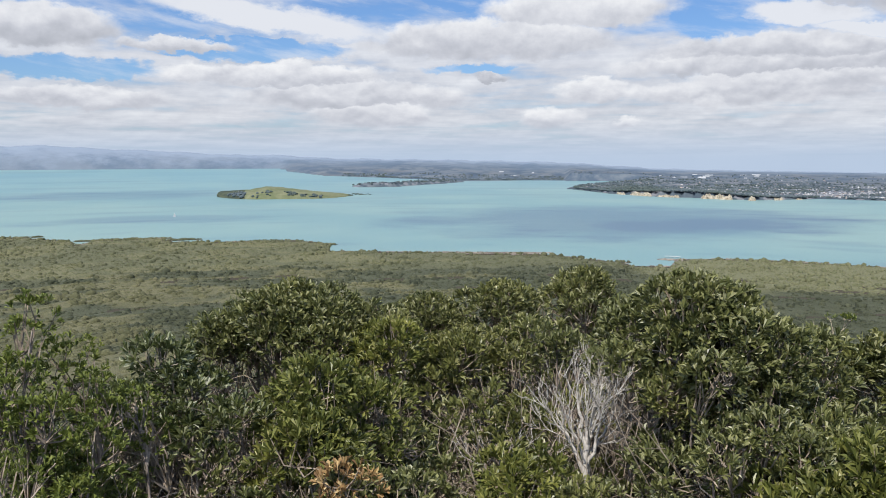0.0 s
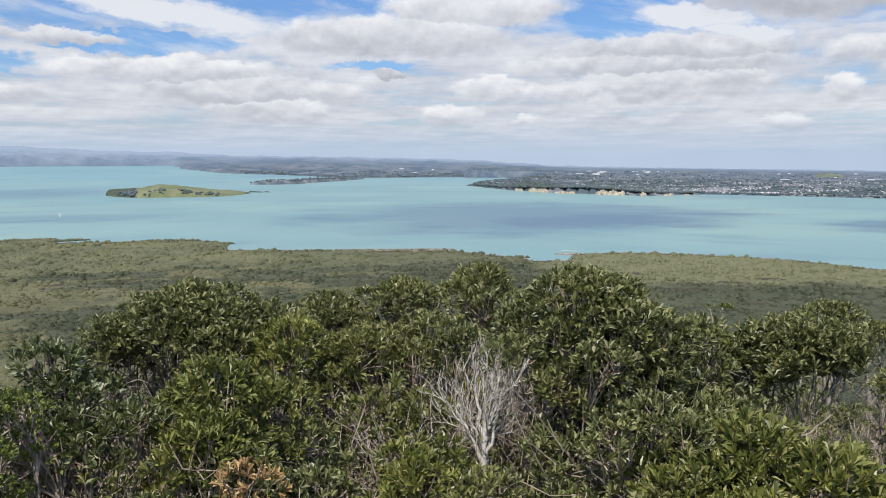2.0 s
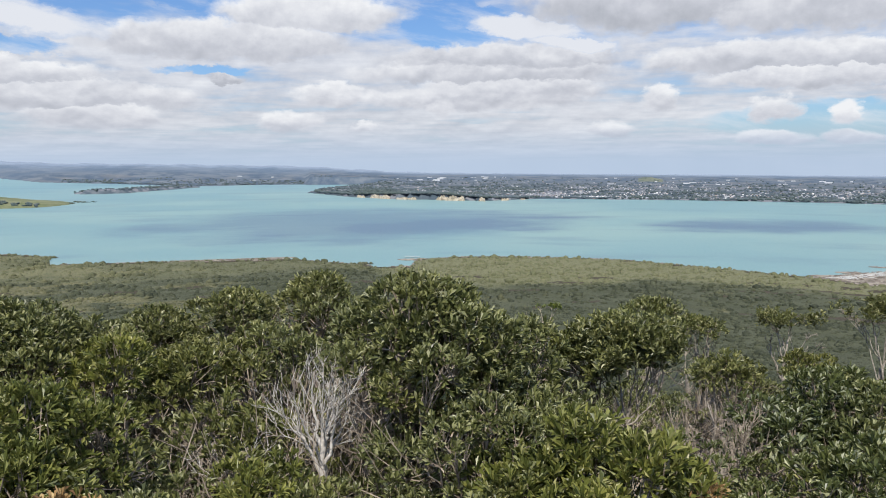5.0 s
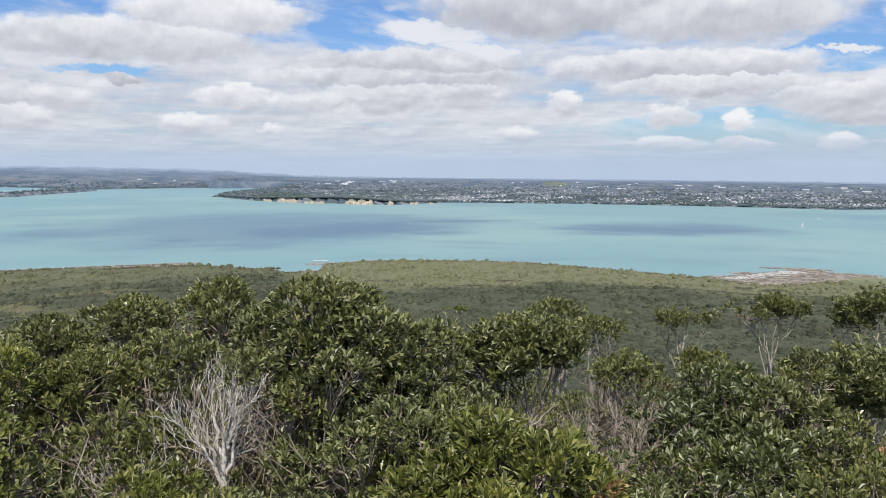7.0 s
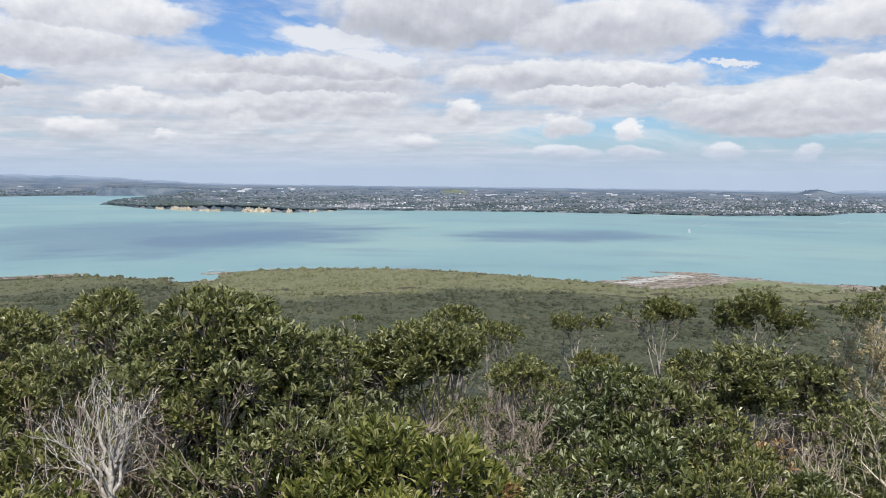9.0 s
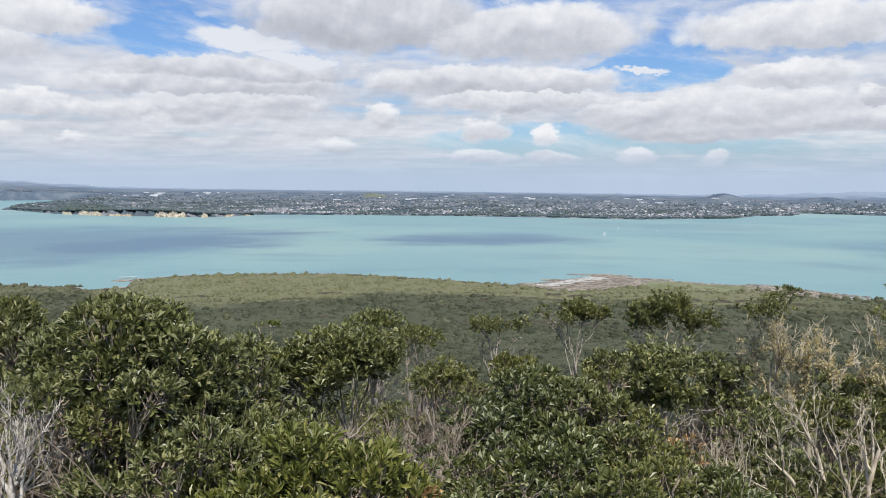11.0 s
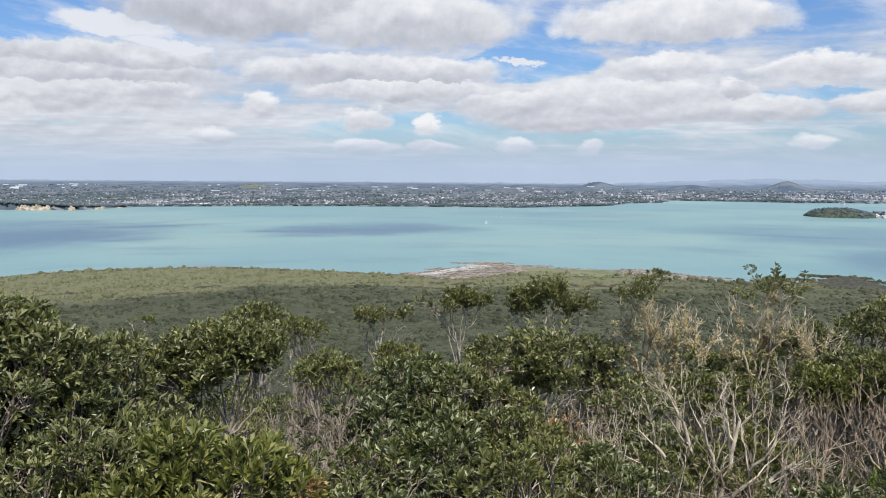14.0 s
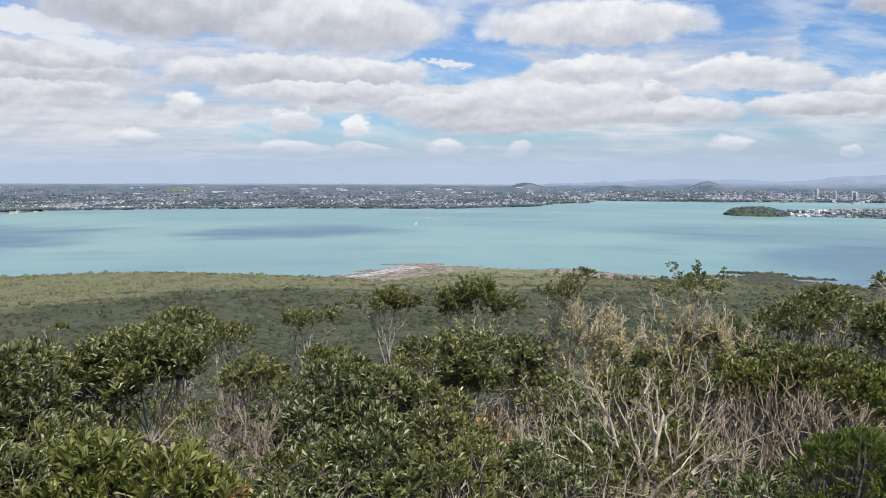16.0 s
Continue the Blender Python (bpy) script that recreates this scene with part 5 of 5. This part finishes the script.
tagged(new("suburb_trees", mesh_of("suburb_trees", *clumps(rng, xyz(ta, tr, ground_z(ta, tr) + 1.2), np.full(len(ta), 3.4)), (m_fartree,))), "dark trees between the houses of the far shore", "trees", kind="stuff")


def block(name, size, mat, bevel=0.0):
    bm = bmesh.new()
    bmesh.ops.create_cube(bm, size=1.0, matrix=Matrix.Translation((0, 0, 0.5)))
    bmesh.ops.scale(bm, vec=size, verts=bm.verts)
    if bevel:
        bmesh.ops.bevel(bm, geom=list(bm.edges), offset=bevel, segments=1, affect="EDGES")
    me = bpy.data.meshes.new(name)
    bm.to_mesh(me)
    bm.free()
    me.materials.append(mat)
    return me


def warehouse(az, r, wide, deep, high, group="white sheds on the far plain"):
    """A long white shed with a shallow gabled roof."""
    e = stand("warehouse", az, r, "long white industrial shed on the far plain", "warehouse", group, -az)
    part("shed_body", block("shed_body", (wide, deep, high), m_white), e)
    bm = bmesh.new()
    pts = [bm.verts.new(c) for c in ((-wide * 0.51, -deep * 0.52, high), (wide * 0.51, -deep * 0.52, high), (wide * 0.51, deep * 0.52, high), (-wide * 0.51, deep * 0.52, high), (-wide * 0.51, 0, high * 1.35), (wide * 0.51, 0, high * 1.35))]
    for f in ((0, 1, 5, 4), (2, 3, 4, 5), (1, 2, 5), (3, 0, 4), (3, 2, 1, 0)):
        bm.faces.new([pts[i] for i in f])
    me = bpy.data.meshes.new("roof")
    bm.to_mesh(me)
    bm.free()
    me.materials.append(m_white)
    part("roof", me, e)


rng = np.random.default_rng(33)
for lo, hi, count, near, far in ((13, 24, 16, 3550, 4200), (1, 9, 3, 3900, 4150), (26, 45, 18, 3300, 4200), (45, 58, 9, 3300, 3900), (58, 70, 12, 2850, 3500)):
    for _ in range(count):
        warehouse(rng.uniform(lo, hi), rng.uniform(near, far), rng.uniform(9, 34), rng.uniform(8, 14), rng.uniform(1.6, 3.4))


def tower(az, r, wide, high):
    """A city tower: body with a recessed glass band on each floor, and a roof plant room."""
    e = stand("office_tower", az, r, "pale concrete office tower with dark window bands", "tower", "towers of the far city", float(rng.uniform(0, 90)))
    body = part("tower_body", block("tower_body", (wide, wide * 0.8, high), m_tower), e)
    floors = max(3, int(high / 3.2))
    for i in range(floors):
        band = part("window_band", block("window_band", (wide * 1.03, wide * 0.83, high / floors * 0.42), m_glass), body)
        band.location = (0, 0, (i + 0.35) * high / floors)
    roof = part("plant_room", block("plant_room", (wide * 0.5, wide * 0.4, high * 0.08), m_tower), e)
    roof.location = (0, 0, high)


for _ in range(34):
    tower(rng.uniform(72.2, 82), rng.uniform(2900, 3300), rng.uniform(6, 12), float(rng.choice([9, 13, 18, 24, 30], p=(0.3, 0.3, 0.2, 0.13, 0.07))))
for az in (52.6, 54.3, 56.9, 58.2, 59.6, 45.4, 66.3, 69.6, 70.8, 71.4):
    tower(az, rng.uniform(2650, 3300), rng.uniform(7, 14), rng.uniform(8, 13))


def city_block(az, r, wide, deep, high):
    """A low pale city building: walls, window bands and a parapet."""
    e = stand("city_building", az, r, "low pale city building with dark window bands", "building", "buildings of the far city", float(rng.uniform(0, 90)))
    body = part("walls", block("walls", (wide, deep, high), m_tower), e)
    for i in range(2):
        band = part("window_band", block("window_band", (wide * 1.02, deep * 1.02, high * 0.13), m_glass), body)
        band.location = (0, 0, (0.3 + 0.38 * i) * high)
    part("parapet", block("parapet", (wide * 1.04, deep * 1.04, high * 0.07), m_white), e).location = (0, 0, high)


for _ in range(90):
    city_block(71.2 + 12 * rng.uniform(0, 1) ** 0.8, rng.uniform(2720, 3300), rng.uniform(7, 24), rng.uniform(7, 14), rng.uniform(4, 9))
for _ in range(26):
    city_block(rng.uniform(50, 71), rng.uniform(2750, 3600), rng.uniform(6, 15), rng.uniform(6, 10), rng.uniform(3, 6))


def cliff(a0, a1, high, seed):
    """A bare sandstone bluff with vertical gullies, in front of the land's edge."""
    rg = np.random.default_rng(seed)
    azs, hs = np.linspace(a0, a1, max(8, int((a1 - a0) * 30))), np.linspace(0, 1, 8)
    A, Hh = np.meshgrid(azs, hs)
    rim = high * np.clip(np.minimum(A - a0, a1 - A) / 0.12, 0, 1) ** 0.5 * (0.72 + 0.18 * np.sin(A * 9 + seed) + 0.10 * np.sin(A * 31 + seed)) + 0.6
    R = coast(A) - 30 + 9 * Hh + 3.0 * np.sin(A * 41 + 3 * np.sin(A * 17 + seed)) * (1 - 0.4 * Hh) + rg.normal(0, 1.0, A.shape)
    Z = -0.8 + rim * Hh
    front = np.stack([R * np.sin(np.radians(A)), R * np.cos(np.radians(A)), Z], -1)
    back = front[-1] * np.array([1.02, 1.02, 1]) - np.array([0, 0, 2.0])
    v = np.concatenate([front, back[None]], 0).reshape(-1, 3)
    tagged(new("sea_cliff", mesh_of("sea_cliff", v, grid_faces(9, len(azs)), (m_cliff,))), "bare tan sandstone cliff above the far shore", "cliff", "cliffs of the headland")


for i, (a0, a1, high) in enumerate(((11.9, 12.5, 10), (12.8, 14.25, 13), (14.6, 16.05, 8), (17.4, 19.4, 15), (20.35, 20.85, 12), (21.9, 22.5, 9), (23.2, 23.6, 6))):
    cliff(a0, a1, high, i + 1)


# the grassy island in the bay
def isle_z(A, R, a0, a1, r0, r1, heights, lump):
    s, q = (A - a0) / (a1 - a0), (R - r0) / (r1 - r0)
    wide = np.clip(1 - ((s - 0.5) / 0.5) ** 4, 0, 1) * 0.5
    k = np.clip(1 - ((q - 0.5) / np.maximum(wide, 0.02)) ** 2, 0, 1)
    return np.where(k > 0, np.interp(s, *heights) * k ** 0.42 * (1 + lump * wave(A, R, 0.06, 4.0)) + 0.4, -3), s, q


def isle(name, label, shape, mats, dark):
    a0, a1, r0, r1 = shape[:4]
    A, R = np.meshgrid(np.linspace(a0, a1, 130), np.linspace(r0, r1, 44))
    Z, s, q = isle_z(A, R, *shape)
    f = grid_faces(44, 130)
    slots = dark(s.ravel()[f].mean(1), q.ravel()[f].mean(1)).astype(int)
    tagged(new(name, mesh_of(name, xyz(A, R, Z).reshape(-1, 3), f, mats, slots, True)), label, "island", kind="structure")


def isle_trees(name, label, shape, az, r, size):
    z = isle_z(az, r, *shape)[0]
    ok = z > 0.2
    tagged(new(name, mesh_of(name, *clumps(rng, xyz(az, r, z + size * 0.3)[ok], np.full(ok.sum(), size)), (m_fartree,))), label, "trees", kind="stuff")


m_scrub = material("dark_scrub", lambda t: shiny(t, t.mix(t.span(t.noise(place(t), 0.12, 5.0), 0.4, 0.6), (0.045, 0.06, 0.05), (0.10, 0.115, 0.075)), 0.9, t.noise(place(t), 0.3, 4.0), 0.8, 2.0, 0.1))
GRASSY = (-15.35, -6.2, 2205, 2560, ([0, 0.02, 0.2, 0.24, 0.36, 0.48, 0.7, 0.91, 1], [7, 15, 17, 18, 26, 23, 11, 4.5, 1.5]), 0.10)
isle("grassy_island", "low grassy green volcanic island with dark cliffs at one end", GRASSY, (m_pasture, m_scrub), lambda s, q: (s < 0.2) & (q < 0.7) | (s > 0.96))
rng = np.random.default_rng(41)
ia = np.concatenate([rng.uniform(-15.2, -13.5, 110), rng.choice([-12.6, -11.9, -10.6, -10.3, -9.6, -8.9, -8.4, -6.9, -6.7, -6.5], 90) + rng.normal(0, 0.12, 90)])
ir = np.concatenate([rng.uniform(2215, 2300, 110), rng.uniform(2212, 2250, 90)])
isle_trees("island_trees", "dark trees along the edge of the grassy island", GRASSY, ia, ir, 3.6)
ra_ = rng.uniform(-6.3, -4.9, 26)
tagged(new("reef_rocks", mesh_of("reef_rocks", *clumps(rng, xyz(ra_, rng.uniform(2420, 2470, 26), np.zeros(26)), np.full(26, 4.0), 0.5), (m_scrub,))), "dark reef rocks beside the grassy island", "rocks", kind="stuff")

HILL = (68.55, 72.9, 1955, 2075, ([0, 0.06, 0.2, 0.45, 0.6, 0.8, 1], [2, 8, 14, 17.5, 17, 10, 3]), 0.10)
isle("headland_hill", "round dark green hill at the harbour mouth", HILL, (m_pasture, m_scrub), lambda s, q: (q < 0.42) | (s < 0.5))
SHORE_TOWN = (71.8, 100.0, 1950, 2350, ([0, 0.03, 0.15, 0.3, 1], [2, 4, 8, 14, 14]), 0.10)
isle("harbour_suburb", "low wooded shore packed with houses", SHORE_TOWN, (m_scrub, m_suburb), lambda s, q: q < 0.1)
da, dr = rng.uniform(72.5, 86, 620), rng.uniform(1975, 2150, 620)
tagged(new("harbour_houses", mesh_of("harbour_houses", *houses(rng, da, dr, np.maximum(isle_z(da, dr, *SHORE_TOWN)[0], 0.5), np.full(620, 4.4)), (m_house,))), "white and red-roofed houses packed along the harbour shore", "houses", kind="stuff")
isle_trees("harbour_trees", "dark trees between the harbour houses", SHORE_TOWN, rng.uniform(72.5, 86, 520), rng.uniform(1960, 2150, 520), 3.2)
isle_trees("hill_trees", "dark trees on the harbour hill", HILL, rng.uniform(68.8, 72.6, 320), rng.uniform(1960, 2060, 320), 2.4)


# ---- on the water ----
def hull_mesh(long, wide, high):
    bm = bmesh.new()
    rows_ = []
    for t in np.linspace(-1, 1, 9):
        half = wide / 2 * (1 - max(0.0, t) ** 2.2) * (0.85 if t < -0.9 else 1)
        y = t * long / 2
        rows_.append([bm.verts.new(c) for c in ((-half, y, high), (-half * 0.75, y, -0.1), (half * 0.75, y, -0.1), (half, y, high + 0.15 * max(0, t)))])
    for a, b in zip(rows_, rows_[1:]):
        for i in range(3):
            bm.faces.new((a[i], a[i + 1], b[i + 1], b[i]))
        bm.faces.new((a[3], a[0], b[0], b[3]))
    bm.faces.new(rows_[0])
    me = bpy.data.meshes.new("hull")
    bm.to_mesh(me)
    bm.free()
    me.materials.append(m_white)
    return me


def sailboat(az, r):
    e = new("sailboat")
    e.matrix_world = pose(*at(az, r, 0.05), 0, 0, 60)
    tagged(e, "small white sailing boat with its sails up", "sailboat", "boats")
    part("hull", hull_mesh(6, 2, 0.8), e)
    mast = part("mast", mesh_of("mast", *tubes(np.array([[[0, 0.3, 0.5], [0, 0.3, 4.5], [0, 0.3, 8.5]]]), np.array([[0.08, 0.07, 0.05]]), 6), (m_white,)), e)
    for nm, pts in (("mainsail", ((0, 0.1, 1.3), (0.5, -2.9, 1.4), (0, 0.2, 8.2))), ("jib", ((0, 0.6, 1.2), (0, 2.9, 1.0), (0.05, 0.5, 7.2)))):
        p0, p1, p2 = (np.array(p) for p in pts)
        g = []
        for i in range(7):
            for j in range(7):
                u, v = i / 6, j / 6
                q = p0 * (1 - v) + (p1 * (1 - v) + p2 * v - p0 * (1 - v)) * u + p2 * v * (1 - u)
                g.append(q + np.array([0.35 * math.sin(math.pi * u) * (1 - v), 0, 0]))
        sail = part(nm, mesh_of(nm, g, grid_faces(7, 7), (m_white,), None, True), e)
        mod = sail.modifiers.new("cloth", "SOLIDIFY")
        mod.thickness = 0.02


def motorboat(az, r, course, long=5.0, trail=60.0):
    e = new("motorboat")
    e.matrix_world = pose(*at(az, r, 0.05), 0, 0, course)
    tagged(e, "small white motorboat on the open water", "motorboat", "boats")
    part("hull", hull_mesh(long, long * 0.34, 0.9), e)
    part("cabin", block("cabin", (long * 0.24, long * 0.34, 1.6), m_white, 0.12), e)
    part("windscreen", block("windscreen", (long * 0.245, long * 0.05, 0.5), m_glass), e).location = (0, long * 0.16, 1.05)
    if trail:
        n = 24
        t = np.linspace(0, 1, n)
        half = 0.5 + 1.6 * t * np.abs(np.sin(9 * t + 1)) ** 0.4 * (1 - t * 0.8)
        y = -long / 2 - t * trail
        bend = 5 * t ** 2
        v = np.concatenate([np.stack([bend - half, y, np.full(n, 0.06)], -1), np.stack([bend, y, np.full(n, 0.22)], -1), np.stack([bend + half, y, np.full(n, 0.06)], -1)])
        wake = new("boat_wake", mesh_of("boat_wake", v, grid_faces(3, n), (m_foam,), None, True))
        wake.matrix_world = e.matrix_world.copy()
        tagged(wake, "white foam wake trailing behind a motorboat", "wake", kind="stuff")


sailboat(-18.1, 1605)
sailboat(47.9, 1560)
motorboat(48.8, 1790, 78, 6, 70)
motorboat(57.5, 2030, -75, 6, 90)
motorboat(51.3, 1720, 80, 4, 0)
motorboat(4.6, 2780, 60, 6, 110)


# ---- along the near shore ----
def jetty(az, r):
    e = new("jetty")
    e.matrix_world = pose(*at(az, r, 0.0), 0, 0, 68)
    tagged(e, "short pale timber jetty off the rocky shore", "jetty")
    for i in range(9):
        pl = part("plank", PLANK, e)
        pl.location = (0, i * 1.9 - 7.6, 1.3)
    for i in range(4):
        for x in (-1.2, 1.2):
            post = part("post", POST, e)
            post.location = (x, i * 4.6 - 7, -2.5)


PLANK, POST = block("plank", (3.2, 1.8, 0.25), m_foam, 0.03), block("post", (0.35, 0.35, 4.0), m_foam, 0.04)
jetty(15.7, 926)
rng = np.random.default_rng(51)
n = 2600
la = np.concatenate([rng.uniform(43.6, 50.2, 900), rng.uniform(57, 63, 500), rng.uniform(69.5, 73.4, 400), rng.uniform(-0.5, 6, 200), rng.uniform(14.6, 16.6, 120), rng.uniform(-30, 80, 480)])
lr = shore(la) + np.where(np.arange(n) < 2120, -rng.uniform(-14, 1, n) * 0 - bare(la) * rng.uniform(-0.15, 1.0, n), rng.uniform(-6, 4, n))
lz = np.maximum(ground_z(la, lr), -0.2)
ok = (la < 68.5) | (la > 75)
la, lr, lz, n = la[ok], lr[ok], lz[ok], int(ok.sum())
tagged(new("shore_rocks", mesh_of("shore_rocks", *clumps(rng, xyz(la, lr, lz), np.full(n, 1.1), 0.55), (m_lava,))), "jumbled grey-brown lava rocks along the waterline", "rocks", kind="stuff")
# salt-bleached sand and foam in the rock channels
for i in range(12):
    a0 = 43.0 + 0.33 * i
    length, t = rng.uniform(0.9, 2.0), np.linspace(0, 1, 16)
    A = a0 + t * length
    r_mid = 808 + 7.5 * i + 2 * np.sin(t * 6 + i)
    half = (0.8 * np.sin(np.pi * t) ** 0.5 + 0.03) * rng.uniform(0.4, 1.2)
    v = np.concatenate([xyz(A, r_mid - half, np.maximum(ground_z(A, r_mid - half), 0) + 0.35), xyz(A, r_mid + half, np.maximum(ground_z(A, r_mid + half), 0) + 0.6)])
    tagged(new("sand_channel", mesh_of("sand_channel", v, grid_faces(2, 16), (m_foam,))), "pale strip of washed shell sand between lava ledges", "sand", kind="structure")

# low reefs and spits off the shore, some with scrub on them
def reef(a0, a1, r, deep, green, mat):
    k = max(24, int((a1 - a0) * 60))
    u = rng.uniform(0, 1, k)
    az = a0 + (a1 - a0) * u
    rr = r + rng.normal(0, deep * 0.4, k) * np.sin(np.pi * np.clip(u, 0.05, 0.95))
    tagged(new("reef", mesh_of("reef", *clumps(rng, xyz(az, rr, np.full(k, -0.1)), np.full(k, 2.6), 0.30), (mat,))), "low dark lava reef just above the water", "reef", kind="stuff")
    if green:
        ok = rng.uniform(size=k) < green
        tagged(new("reef_scrub", mesh_of("reef_scrub", *clumps(rng, xyz(az, rr, np.full(k, 0.9))[ok], np.full(int(ok.sum()), 1.8), 0.7), (m_canopy,))), "low scrub growing on a lava spit", "scrub", kind="stuff")


for row in ((-24.2, -18.4, 1178, 16, 0.5, m_reef), (-19.6, -16.5, 1150, 10, 0.4, m_reef), (-10.4, -7.5, 1040, 12, 0.5, m_reef), (-30.0, -26.0, 1270, 12, 0.4, m_reef), (3.4, 7.6, 944, 7, 0.0, m_lava), (11.8, 12.9, 872, 5, 0.2, m_reef),
            (14.8, 16.6, 905, 9, 0.0, m_lava), (42.2, 45.6, 838, 14, 0.0, m_lava), (43.6, 46.6, 872, 10, 0.0, m_lava), (45.6, 49.8, 928, 8, 0.0, m_lava), (49.0, 52.4, 905, 8, 0.0, m_lava), (60.0, 64.4, 850, 9, 0.0, m_lava), (66.4, 70.2, 868, 10, 0.15, m_reef), (68.6, 72.6, 902, 12, 0.25, m_reef), (71.6, 75.4, 880, 10, 0.1, m_reef)):
    reef(*row)
